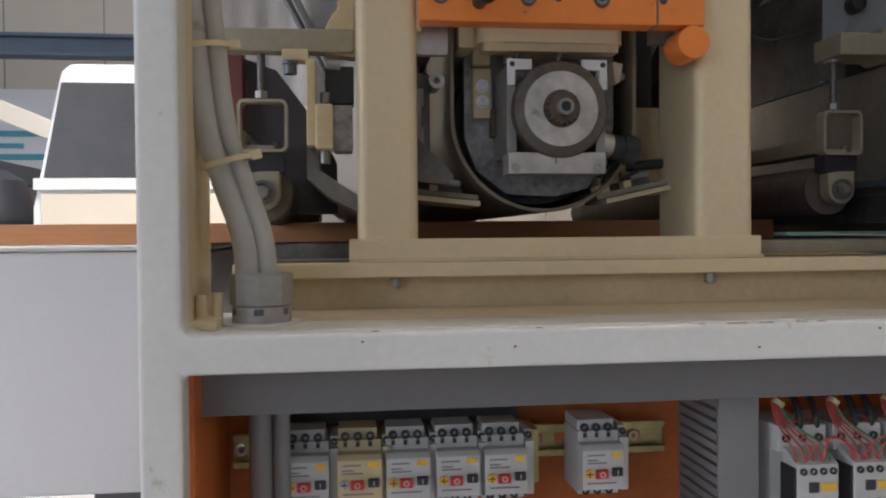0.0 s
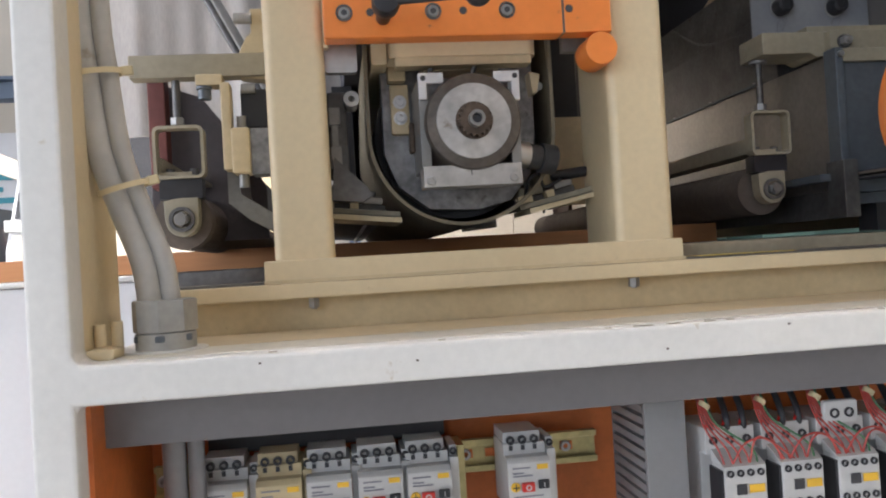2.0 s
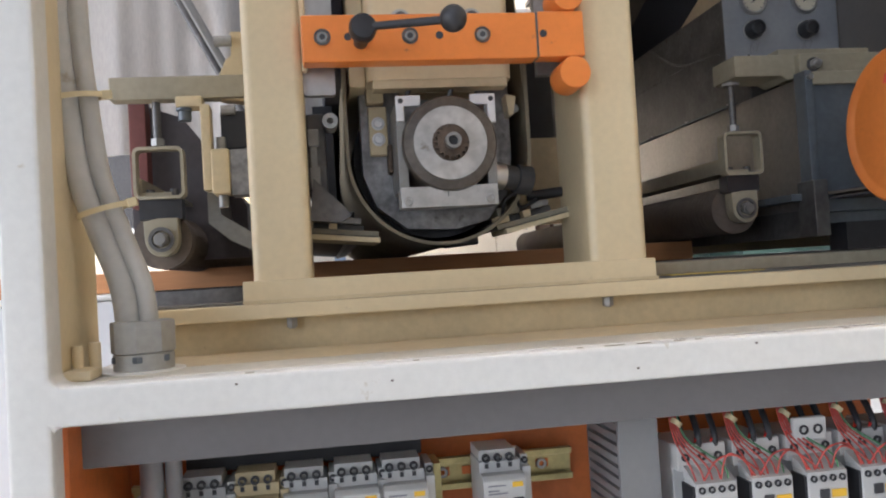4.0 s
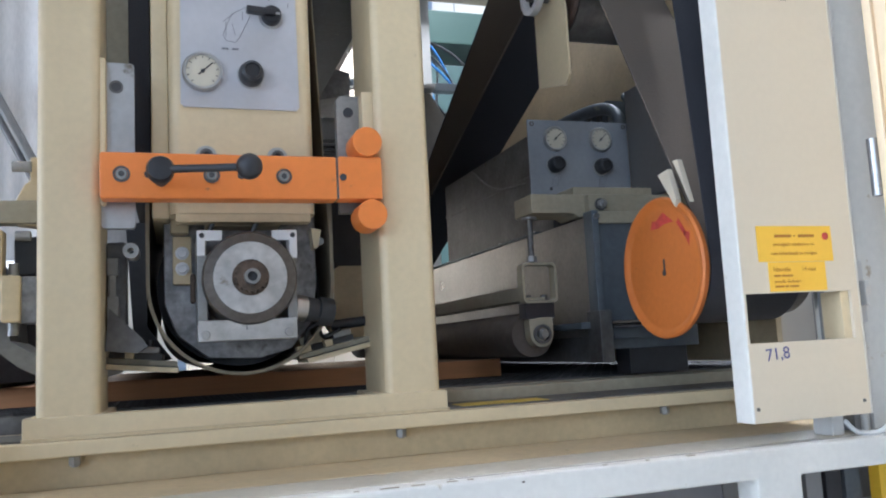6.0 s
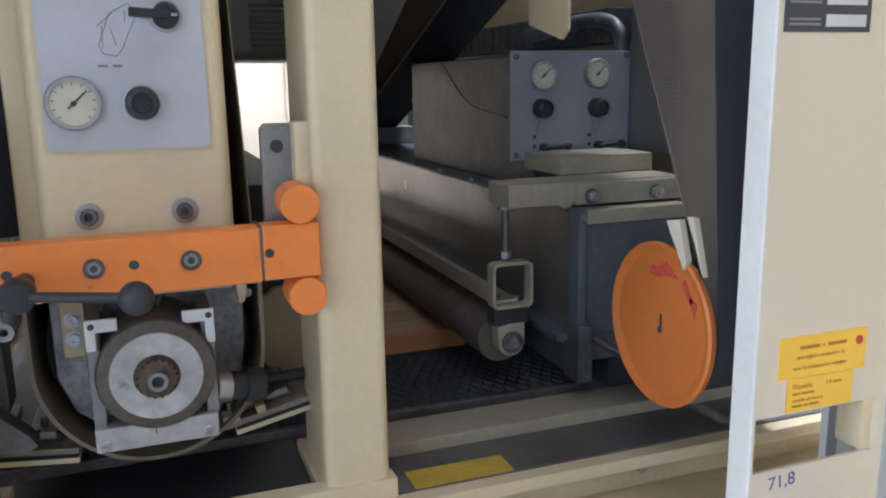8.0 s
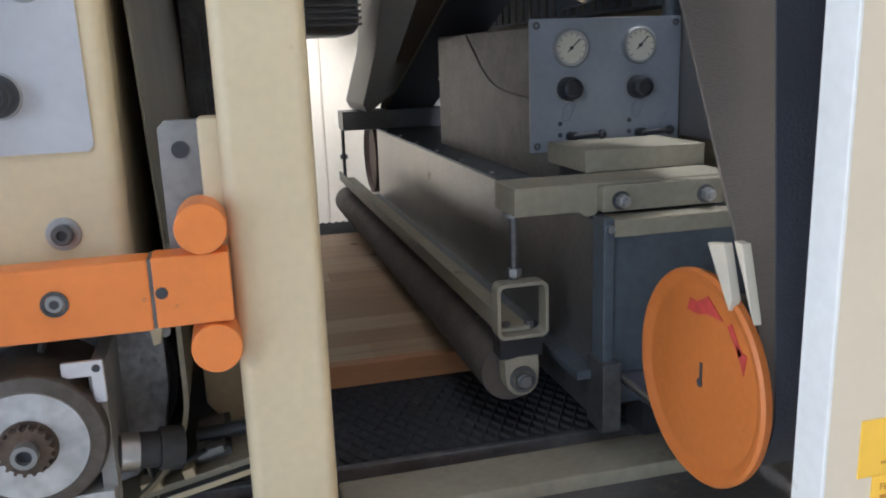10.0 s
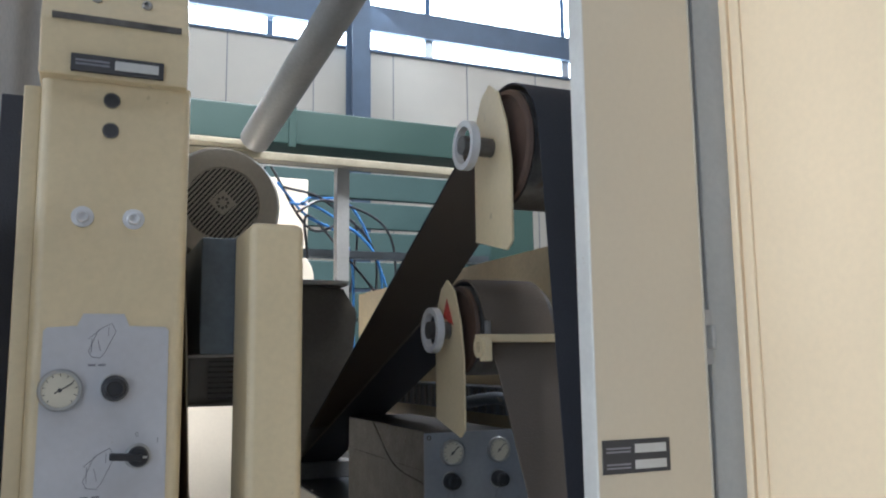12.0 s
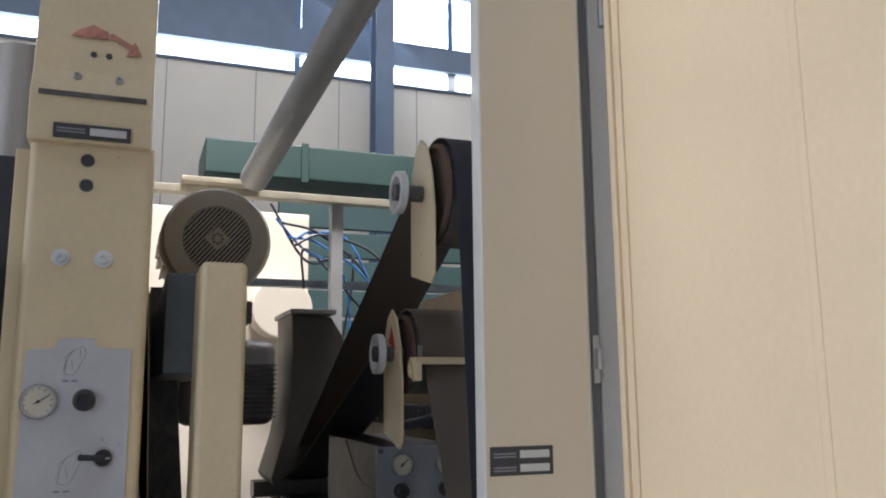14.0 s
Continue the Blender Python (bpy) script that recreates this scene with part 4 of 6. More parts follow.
for z in (1.879, 1.842):
    part("bore_rim", ring((0.2265, 0.9052, z), (0.2265, 0.9035, z), 0.0095, 0.0075, 24), DARKSTEEL, column)
    part("bore", cy((0.2265, 0.9048, z), (0.2265, 0.9043, z), 0.0076, 24), INK, column)
for x in (0.2, 0.256):
    part("bolt_washer", cy((x, 0.905, 1.736), (x, 0.903, 1.736), 0.0125, 24, b=0.0006), ZINC, column)
    part("bolt_head", socket_screw(x, 0.903, 1.736, 0.0075, 0.006), ZINC, column)
for x in (0.191, 0.2735):
    part("bolt_washer", cy((x, 0.905, 1.2845), (x, 0.903, 1.2845), 0.0122, 24, b=0.0006), STEEL, column)
    part("bolt_head", socket_screw(x, 0.903, 1.2845, 0.0075, 0.007), DARKSTEEL, column)
    part("bolt_socket", cy((x, 0.8995, 1.2845), (x, 0.8985, 1.2845), 0.0037, 6), INK, column)

PX0, PX1 = 0.163, 0.302
panel = thing("instrument_panel", (0.2325, 0.904, 1.343), "pale grey instrument panel with gauges and a rotary switch", "control panel")
part("foil", prism([(PX0 + 0.004, 1.343), (PX1 - 0.004, 1.343), (PX1, 1.347), (PX1 - 0.002, 1.604), (PX1 - 0.006, 1.608), (0.256, 1.609), (0.25, 1.623), (0.206, 1.623), (0.2, 1.609), (PX0 + 0.006, 1.607), (PX0 + 0.002, 1.603), (PX0, 1.347)], "y", 0.9025, 0.905), PANELGREY, panel)


def gauge(parent, x, y, z, r, needle):
    part("gauge_rim", lathe((x, y, z), (x, y - 1, z), [(r, 0), (r, 0.006), (r - 0.0015, 0.0085), (r - 0.004, 0.0085), (r - 0.0045, 0.006), (0, 0.006)], 40), STEEL, parent, "chromed gauge rim")
    part("gauge_dial", cy((x, y - 0.0058, z), (x, y - 0.0066, z), r - 0.0044, 36), DIAL, parent, "cream gauge dial")
    d = Vector((math.cos(needle), 0, math.sin(needle)))
    part("gauge_needle", jn(turned(bx(-r * 0.28, r * 0.66, -0.0003, 0.0003, -0.0007, 0.0007), pose(x, y - 0.0072, z, 0, -math.degrees(needle), 0)), cy((x, y - 0.0066, z), (x, y - 0.008, z), r * 0.1, 12)), INK, parent)
    ticks = []
    for k in range(11):
        a = radians(225 - 27 * k)
        ticks.append(turned(bx(r * 0.66, r * 0.78, -0.0002, 0.0002, -0.0004, 0.0004), pose(x, y - 0.0068, z, 0, -math.degrees(a), 0)))
    part("gauge_scale", jn(*ticks), INK, parent)


def knob(parent, x, y, z, r, dark=True):
    part("knob_collar", lathe((x, y, z), (x, y - 1, z), [(r * 1.1, 0), (r * 1.06, 0.002), (r * 0.9, 0.0025)], 28), STEEL, parent)
    part("knob", lathe((x, y, z), (x, y - 1, z), [(r, 0), (r, 0.012), (r * 0.86, 0.016), (r * 0.82, 0.022), (r * 0.6, 0.0235), (r * 0.55, 0.021), (0, 0.021)], 28), BLACK, parent, "black regulator knob")


gauge(panel, 0.1885, 0.9025, 1.385, 0.0236, 0.75)
gauge(panel, 0.1855, 0.9025, 1.5365, 0.0236, 0.55)
knob(panel, 0.2445, 0.9025, 1.384, 0.0148)
knob(panel, 0.2425, 0.9025, 1.5375, 0.0148)
part("switch_collar", lathe((0.2705, 0.9025, 1.4595), (0.2705, 0, 1.4595), [(0.0145, 0), (0.0135, 0.002), (0.011, 0.0025)], 28), STEEL, panel)
part("rotary_switch", jn(lathe((0.2705, 0.9025, 1.4595), (0.2705, 0, 1.4595), [(0.0118, 0), (0.0115, 0.012), (0.0095, 0.015), (0, 0.015)], 26), turned(bx(-0.031, 0.004, -0.012, 0, -0.0038, 0.0038, 0.0015), pose(0.2705, 0.893, 1.4595, 0, 4, 0))), BLACK, panel, "black rotary switch with a finger bar")
part("switch_mark", bx(0.272, 0.280, 0.8868, 0.8878, 1.4583, 1.4607), CASE, panel)
part("switch_letter", lettering("0", 0.008, facing(0.2665, 0.9023, 1.4815)), GREYINK, panel)
part("switch_letter", lettering("I", 0.008, facing(0.2905, 0.9023, 1.474)), GREYINK, panel)


def belt_drawing(parent, x, y, z, s):
    """Small line drawing of a belt loop, printed on the panel."""
    lines = [((0, 0), (0.012, 0.03)), ((0.012, 0.03), (0.03, 0.04)), ((0.03, 0.04), (0.036, 0.028)), ((0.036, 0.028), (0.022, -0.002)), ((0.004, -0.002), (0.004, 0.018)),
             ((0.0, 0.018), (0.014, 0.03)), ((0.016, 0.0), (0.012, 0.016)), ((0.022, -0.002), (0.016, -0.01)), ((0.016, -0.01), (0.004, -0.008)), ((0.004, -0.008), (0, 0)), ((0.026, 0.022), (0.026, 0.034))]
    out = []
    for (a, c), (d, e) in lines:
        p, q = Vector((x + a * s, y, z + c * s)), Vector((x + d * s, y, z + e * s))
        out.append(cy(p, q, 0.0004, 5))
    part("printed_drawing", jn(*out), GREYINK, parent, "thin printed belt symbol")


belt_drawing(panel, 0.213, 0.9024, 1.434, 0.9)
belt_drawing(panel, 0.213, 0.9024, 1.580, 0.8)
for x, z in ((0.211, 1.4155), (0.223, 1.4155), (0.213, 1.563), (0.224, 1.563)):
    part("print_bar", bx(x, x + 0.008, 0.9018, 0.9025, z, z + 0.0022), GREYINK, panel)

# sanding belt of the unit: outline in x and z, across the machine in y
UX, UZ, UR = 0.233, 1.137, 0.111
bl = thing("sanding_belt", (0.2155, 1.6, 1.02), "long grey sanding belt looped over the drum", "sanding belt")
part("loop", band([(UX + UR * math.cos(radians(a)), UZ + UR * math.sin(radians(a))) for a in range(180, 361, 9)] + [(0.325, 1.6)]
                  + [(0.233 + 0.068 * math.cos(radians(a)), 2.06 + 0.068 * math.sin(radians(a))) for a in range(0, 181, 15)] + [(0.141, 1.6)], "y", 0.942, 2.3, 0.0016), BELTBACK, bl)
lip_outer = [(UX - UR, 1.262)] + [(UX + UR * math.cos(radians(a)), UZ + UR * math.sin(radians(a))) for a in range(180, 361, 6)] + [(UX + UR, 1.262)]
lip_inner = [(UX + UR - 0.004, 1.262)] + [(UX + (UR - 0.004) * math.cos(radians(a)), UZ + (UR - 0.004) * math.sin(radians(a))) for a in range(360, 179, -6)] + [(UX - UR + 0.004, 1.262)]
part("belt_lip", prism(lip_outer + lip_inner, "y", 0.938, 0.95), BELTBACK, bl, "tan belt margin round the drum")


head = thing("sanding_unit", (0.225, 0.95, 1.045), "worn steel sanding head with a round drive flange", "sanding head")
part("end_plate", prism([(0.142, 1.235), (0.142, 1.115), (0.156, 1.077), (0.193, 1.048), (0.254, 1.045), (0.293, 1.055), (0.319, 1.086), (0.327, 1.134), (0.327, 1.235)], "y", 0.968, 0.99, 0.002), PLATESTEEL, head)
part("drum", cy((UX, 0.991, UZ), (UX, 2.3, UZ), 0.1, 48), RUBBER, head)
for x in (0.178, 0.279):
    part("bearing_cheek", bx(x, x + 0.011, 0.888, 0.968, 1.088, 1.187, 0.001), GALV, head)
part("corner_bracket", jn(bx(0.178, 0.206, 0.8835, 0.888, 1.181, 1.193, 0.001), bx(0.178, 0.187, 0.8835, 0.888, 1.164, 1.182, 0.001)), ZINC, head, "bright corner bracket")
part("corner_bracket", jn(bx(0.262, 0.291, 0.8835, 0.888, 1.181, 1.193, 0.001), bx(0.282, 0.291, 0.8835, 0.888, 1.160, 1.182, 0.001)), ZINC, head, "bright corner bracket")
for x in (0.1835, 0.286):
    part("bracket_hole", cy((x, 0.8836, 1.187), (x, 0.883, 1.187), 0.003, 14), INK, head)
part("bottom_bar", bx(0.178, 0.288, 0.880, 0.915, 1.0665, 1.090, 0.0015), FACED, head, "bright steel cross bar")
for x in (0.186, 0.2785):
    part("bar_screw", socket_screw(x, 0.880, 1.074, 0.0052, 0.0025), STEEL, head)
part("bar_groove", bx(0.2305, 0.2315, 0.8795, 0.8805, 1.078, 1.0895), INK, head)
part("flange_rim", lathe((0.236, 0.968, 1.137), (0.236, 0.5, 1.137), [(0.0535, 0), (0.0535, 0.088), (0.0515, 0.0915), (0.0415, 0.0935), (0.041, 0.0925), (0, 0.0925)], 56), RIMSTEEL, head, "dark rim of the drive flange")
part("flange_disc", lathe((0.236, 0.8748, 1.137), (0.236, 0.5, 1.137), [(0.0415, 0), (0.041, 0.0016), (0.021, 0.0022), (0, 0.0022)], 56), FACED, head, "bright round flange face")
gear = []
for k in range(18):
    a = 2 * math.pi * k / 18
    gear += [(0.236 + r * math.cos(a + s), 1.137 + r * math.sin(a + s)) for r, s in ((0.0165, -0.09), (0.0188, -0.05), (0.0188, 0.05), (0.0165, 0.09))]
part("gear", prism(gear, "y", 0.864, 0.873), RUST, head, "rusty gear on the shaft end")
part("rust_ring", lathe((0.236, 0.8728, 1.137), (0.236, 0.5, 1.137), [(0.0212, 0), (0.0200, 0.0006), (0, 0.0006)], 30), RUST, head, "brown rust bloom round the gear")
part("shaft_hub", ring((0.2365, 0.866, 1.137), (0.2365, 0.855, 1.137), 0.0088, 0.0055, 24), GALV, head)
part("shaft_bore", cy((0.2365, 0.861, 1.137), (0.2365, 0.8605, 1.137), 0.0056, 20), INK, head)
part("clamp_plate", bx(0.152, 0.174, 0.958, 0.969, 1.138, 1.197, 0.002), CREAM_DIRTY, head)
part("clamp_block", bx(0.150, 0.171, 0.948, 0.969, 1.199, 1.22, 0.002), CREAM_DIRTY, head, "dusty cream clamp block")
for z in (1.176, 1.157):
    part("clamp_bolt", jn(cy((0.163, 0.958, z), (0.163, 0.9562, z), 0.008, 20), socket_screw(0.163, 0.9562, z, 0.006, 0.005)), ZINC, head)
part("air_fitting", jn(cy((0.286, 0.915, 1.104), (0.318, 0.922, 1.099), 0.0145, 20, b=0.001), cy((0.318, 0.922, 1.099), (0.336, 0.926, 1.096), 0.0175, 20, b=0.001)), RUBBER, head, "dark round side fitting")
part("fitting_collar", cy((0.289, 0.9155, 1.1035), (0.303, 0.9185, 1.1015), 0.0158, 24, b=0.001), STEEL, head, "bare steel collar")
part("valve_block", prism([(0.318, 1.205), (0.331, 1.202), (0.327, 1.18), (0.321, 1.178)], "y", 0.945, 0.97, 0.001), CREAM, head)
part("valve_screw", cy((0.330, 0.968, 1.190), (0.330, 0.950, 1.188), 0.005, 16), GALV, head)
part("top_bar", bx(0.19, 0.278, 0.93, 0.968, 1.205, 1.216, 0.001), CREAM_DIRTY, head)
for x in (0.195, 0.245):
    part("top_cable", sweep([(x, 0.93, 1.23), (x + 0.004, 0.918, 1.212), (x - 0.003, 0.925, 1.192)], 0.003, 8), DARKSTEEL, head)
part("bronze_shim", bx(0.172, 0.178, 0.95, 0.967, 1.115, 1.15, 0.002), RUST, head)


def brush_shoe(x, z, tilt, side):
    """Spring-loaded guide shoe beside the drum, made of stacked plates."""
    s = thing("guide_shoe", (x, 0.95, z), "stacked steel and cream guide shoe beside the drum", "guide shoe", "guide shoes")
    m = pose(x, 0, z, 0, tilt, 0)
    for name, bm, mat in (("base_plate", bx(-0.047, 0.047, 0.950, 1.04, -0.012, -0.0055, 0.001), DULLCREAM),
                          ("sole", bx(-0.038, 0.049, 0.944, 1.035, -0.0190, -0.0125, 0.001), CREAM),
                          ("felt_strip", bx(-0.036, 0.047, 0.9425, 1.03, -0.0126, -0.0118), INK),
                          ("end_clip", jn(bx(-0.047, -0.030, 0.946, 0.965, -0.0055, 0.004, 0.001), bx(-0.012, -0.002, 0.948, 0.965, -0.0055, 0.003, 0.001)), CREAM_DIRTY),
                          ("wire_loop", sweep([(-0.036, 0.955, 0.003), (-0.030, 0.945, 0.020), (-0.016, 0.945, 0.024), (-0.010, 0.955, 0.008), (0.012, 0.955, 0.012)], 0.0022, 8), BLACK),
                          ("spring_plate", bx(-0.047, 0.03, 0.97, 2.2, -0.0058, 0.002, 0.001), DARKSTEEL),
                          ("clamp", bx(-0.04, -0.012, 0.958, 1.03, 0.002, 0.014, 0.002), DULLCREAM),
                          ("clamp", bx(0.002, 0.026, 0.958, 1.03, 0.002, 0.010, 0.002), GALV),
                          ("screw", cy((-0.026, 0.975, 0.012), (-0.026, 0.975, 0.020), 0.004, 12), STEEL),
                          ("screw", cy((0.014, 0.975, 0.010), (0.014, 0.975, 0.018), 0.004, 12), DARKSTEEL)):
        part(name, turned(bm, m), mat, s)
    return s


brush_shoe(0.110, 1.057, 6, -1)
brush_shoe(0.343, 1.062, -12, 1)
cap_l = thing("belt_guide", (0.095, 0.95, 1.06), "dusty cream and dark steel guide arm beside the belt", "guide arm")
part("block", bx(0.078, 0.1, 0.955, 1.0, 1.09, 1.19, 0.003), DARKSTEEL, cap_l)
# black prism that fills the dark band left of the belt
part("dark_fill", prism([(0.085, 1.26), (0.115, 1.26), (0.115, 1.10), (0.15, 1.05), (0.128, 1.045), (0.095, 1.09)], "y", 1.25, 2.2), BLACK, cap_l)
part("belt_guard", bx(0.104, 0.1285, 0.955, 2.2, 1.262, 1.89, 0.002), GRITDARK, cap_l, "dark blue-black belt guard beside the column")
part("dust_plate", bx(0.045, 0.103, 1.06, 1.07, 1.24, 1.89, 0.002), DULLCREAM, cap_l, "dusty brownish side plate")
part("pin", ring((0.106, 0.98, 1.179), (0.106, 0.933, 1.177), 0.009, 0.0038, 20), STEEL, cap_l, "bright hollow pin")
part("spring_sheet", prism([(0.083, 1.11), (0.118, 1.075), (0.124, 1.065), (0.112, 1.058), (0.078, 1.062)], "y", 0.925, 0.95), DARKSTEEL, cap_l)
part("link", jn(bx(0.079, 0.092, 0.945, 0.957, 1.10, 1.125, 0.001), bx(0.079, 0.092, 0.945, 0.957, 1.15, 1.17, 0.001), bx(0.082, 0.089, 0.947, 0.955, 1.12, 1.155)), GALV, cap_l)
arm_r = thing("belt_guide", (0.35, 0.97, 1.04), "dusty cream guide plate behind the portal post", "guide arm")
part("plate", prism([(0.352, 1.150), (0.372, 1.166), (0.415, 1.166), (0.415, 1.05), (0.375, 1.05), (0.352, 1.082)], "y", 1.045, 1.058, 0.001), CREAM_DIRTY, arm_r)
part("fitting", jn(cy((0.345, 0.975, 1.082), (0.392, 0.97, 1.086), 0.0065, 14), sweep([(0.385, 0.97, 1.087), (0.40, 0.97, 1.091), (0.404, 0.975, 1.078)], 0.004, 8)), BLACK, arm_r, "small black air fitting")
# black filler put in for the darkness behind the post
part("shade_filler", prism([(0.336, 1.285), (0.41, 1.285), (0.41, 1.14), (0.37, 1.12), (0.352, 1.09)], "y", 1.06, 2.2), BLACK, arm_r)

# milky guard sheet and struts seen between hose and portal
guard = thing("guard_sheet", (-0.1, 1.45, 1.2), "milky sheet guard with a diagonal strut", "guard")
wave = []
for i in range(57):
    u = i / 56
    wave.append((-0.33 + 0.445 * u, 1.505 + 0.008 * math.sin(u * 19 + 1.3 * math.sin(u * 9)) + 0.0015 * math.sin(u * 61)))
part("sheet", prism(wave + [(x, y + 0.003) for x, y in reversed(wave)], "z", 1.235, 2.28), FILM, guard)
part("strut", cy((-0.17, 1.46, 1.56), (-0.02, 1.46, 1.262), 0.006, 10), DARKSTEEL, guard)
part("strut", cy((-0.155, 1.48, 1.56), (-0.005, 1.48, 1.262), 0.009, 10), HOODGREY, guard)

# ---------------------------------------------------------------- pressure roller carriers, left and right


def roller_unit(x, y0, zc, y1, left):
    """Square tube carrier with the pressure roller hung below; x is the roller's axis."""
    s = thing("pressure_roller", (x, y0 + 0.2, 0.99), "dusty square tube carrier above a dark rubber pressure roller", "roller", "pressure rollers")
    d = zc - 1.058
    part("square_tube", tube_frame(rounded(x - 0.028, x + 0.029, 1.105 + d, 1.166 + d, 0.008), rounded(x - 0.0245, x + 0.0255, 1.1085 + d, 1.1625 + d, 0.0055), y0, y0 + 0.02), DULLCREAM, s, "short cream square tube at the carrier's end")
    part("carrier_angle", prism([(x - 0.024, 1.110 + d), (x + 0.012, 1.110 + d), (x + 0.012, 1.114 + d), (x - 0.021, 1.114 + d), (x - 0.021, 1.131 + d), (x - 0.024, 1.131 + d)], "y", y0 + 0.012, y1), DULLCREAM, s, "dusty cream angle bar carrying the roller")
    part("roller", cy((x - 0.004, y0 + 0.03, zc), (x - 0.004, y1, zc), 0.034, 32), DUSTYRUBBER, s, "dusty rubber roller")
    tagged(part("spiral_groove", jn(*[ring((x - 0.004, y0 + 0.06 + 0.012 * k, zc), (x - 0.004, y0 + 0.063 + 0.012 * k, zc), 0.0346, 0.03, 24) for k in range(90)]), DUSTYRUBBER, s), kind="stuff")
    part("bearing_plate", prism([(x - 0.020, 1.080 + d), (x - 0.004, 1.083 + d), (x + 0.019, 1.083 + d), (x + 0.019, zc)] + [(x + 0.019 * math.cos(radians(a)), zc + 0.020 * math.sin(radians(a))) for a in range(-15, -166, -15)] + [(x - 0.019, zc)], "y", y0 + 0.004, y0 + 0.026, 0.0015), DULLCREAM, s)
    part("bearing_ring", ring((x, y0 + 0.004, zc), (x, y0 + 0.0, zc), 0.0145, 0.0105, 24), DARKSTEEL, s)
    part("axle_nut", jn(hex_bolt((x, y0 + 0.005, zc), (x, y0 - 0.004, zc), 0.0088), cy((x, y0 - 0.003, zc), (x, y0 - 0.008, zc), 0.0062, 16)), GALV, s)
    # black box in place of the shade between tube and bearing
    part("gap_shade", bx(x - 0.024, x + 0.024, y0 + 0.006, y0 + 0.03, 1.082 + d, 1.105 + d), BLACK, s)
    for dx in (-0.013, 0.014):
        part("tube_screw", cy((x + dx, y0 + 0.02, 1.1095 + d), (x + dx, y0 + 0.02, 1.118 + d), 0.0052, 12), DARKSTEEL, s)
    part("hanger_rod", cy((x - 0.002, y0 + 0.02, 1.165 + d), (x - 0.002, y0 + 0.02, 1.243 + d), 0.0048, 14), DARKSTEEL, s, "dull threaded hanger rod")
    part("rod_nut", hex_bolt((x - 0.002, y0 + 0.02, 1.169 + d), (x - 0.002, y0 + 0.02, 1.178 + d), 0.008), GALV, s)
    part("rod_washer", cy((x - 0.002, y0 + 0.02, 1.234 + d), (x - 0.002, y0 + 0.02, 1.238 + d), 0.012, 18), GALV, s)
    return s


roller_unit(0.679, 1.050, 1.058, 2.28, False)
roller_unit(-0.094, 0.962, 1.051, 2.33, True)

lu = thing("left_bracket", (-0.07, 1.0, 1.2), "cream steel bracket bar with clamp blocks", "bracket")
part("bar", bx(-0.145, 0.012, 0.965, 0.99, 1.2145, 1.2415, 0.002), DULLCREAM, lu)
part("plate", prism([(-0.022, 1.241), (-0.012, 1.262), (-0.006, 1.266), (-0.006, 1.295), (0.014, 1.295), (0.014, 1.21), (-0.022, 1.2145)], "y", 0.972, 0.998, 0.002), CREAM_DIRTY, lu)
part("clip", bx(-0.070, -0.040, 0.957, 0.985, 1.203, 1.216, 0.002), CREAM_DIRTY, lu)
part("clip_bolt", jn(cy((-0.061, 0.965, 1.203), (-0.061, 0.965, 1.188), 0.0075, 16), cy((-0.061, 0.962, 1.199), (-0.061, 0.962, 1.202), 0.009, 16)), BLUESTEEL, lu)
part("hanger", bx(-0.043, -0.032, 0.957, 0.985, 1.105, 1.206, 0.002), CREAM_DIRTY, lu)
part("side_block", bx(-0.033, -0.012, 0.953, 0.99, 1.10, 1.153, 0.003), CREAM_DIRTY, lu)
part("steel_block", bx(-0.012, 0.010, 0.957, 0.99, 1.098, 1.152, 0.002), PLATESTEEL, lu)
part("adjuster", cy((-0.022, 0.97, 1.153), (-0.022, 0.97, 1.168), 0.0055, 14), GALV, lu)
part("adjuster", cy((-0.022, 0.97, 1.085), (-0.022, 0.97, 1.10), 0.006, 14), GALV, lu)
part("dark_block", bx(-0.022, 0.012, 0.972, 1.0, 1.155, 1.20, 0.002), BLACK, lu)
part("side_knob", cy((-0.024, 0.968, 1.282), (-0.004, 0.968, 1.282), 0.0065, 14), GALV, lu)
part("side_knob", cy((-0.02, 0.968, 1.20), (-0.004, 0.968, 1.20), 0.006, 14), GALV, lu)
part("hood_blade", prism([(-0.045, 1.13), (-0.035, 1.135), (-0.03, 1.08), (0.03, 1.04), (0.03, 1.022), (-0.02, 1.048), (-0.045, 1.07)], "y", 1.0, 2.25), GALV, lu, "folded steel dust blade")
part("rear_plate", prism([(-0.16, 1.25), (-0.09, 1.225), (-0.045, 1.165), (-0.01, 1.10), (-0.01, 1.03), (-0.16, 1.03)], "y", 1.13, 1.14), DARKPLATE, lu, "dark brownish steel sheet")
part("rear_cheek", bx(-0.152, -0.13, 1.09, 1.12, 1.10, 1.262, 0.002), DARKRED, lu, "dark red painted cheek")
part("rear_bar", bx(-0.152, -0.118, 1.06, 1.12, 1.245, 1.258, 0.002), DARKRED, lu)
part("latch_block", bx(-0.14, -0.118, 1.08, 1.1, 1.085, 1.125, 0.002), DARKRED, lu)

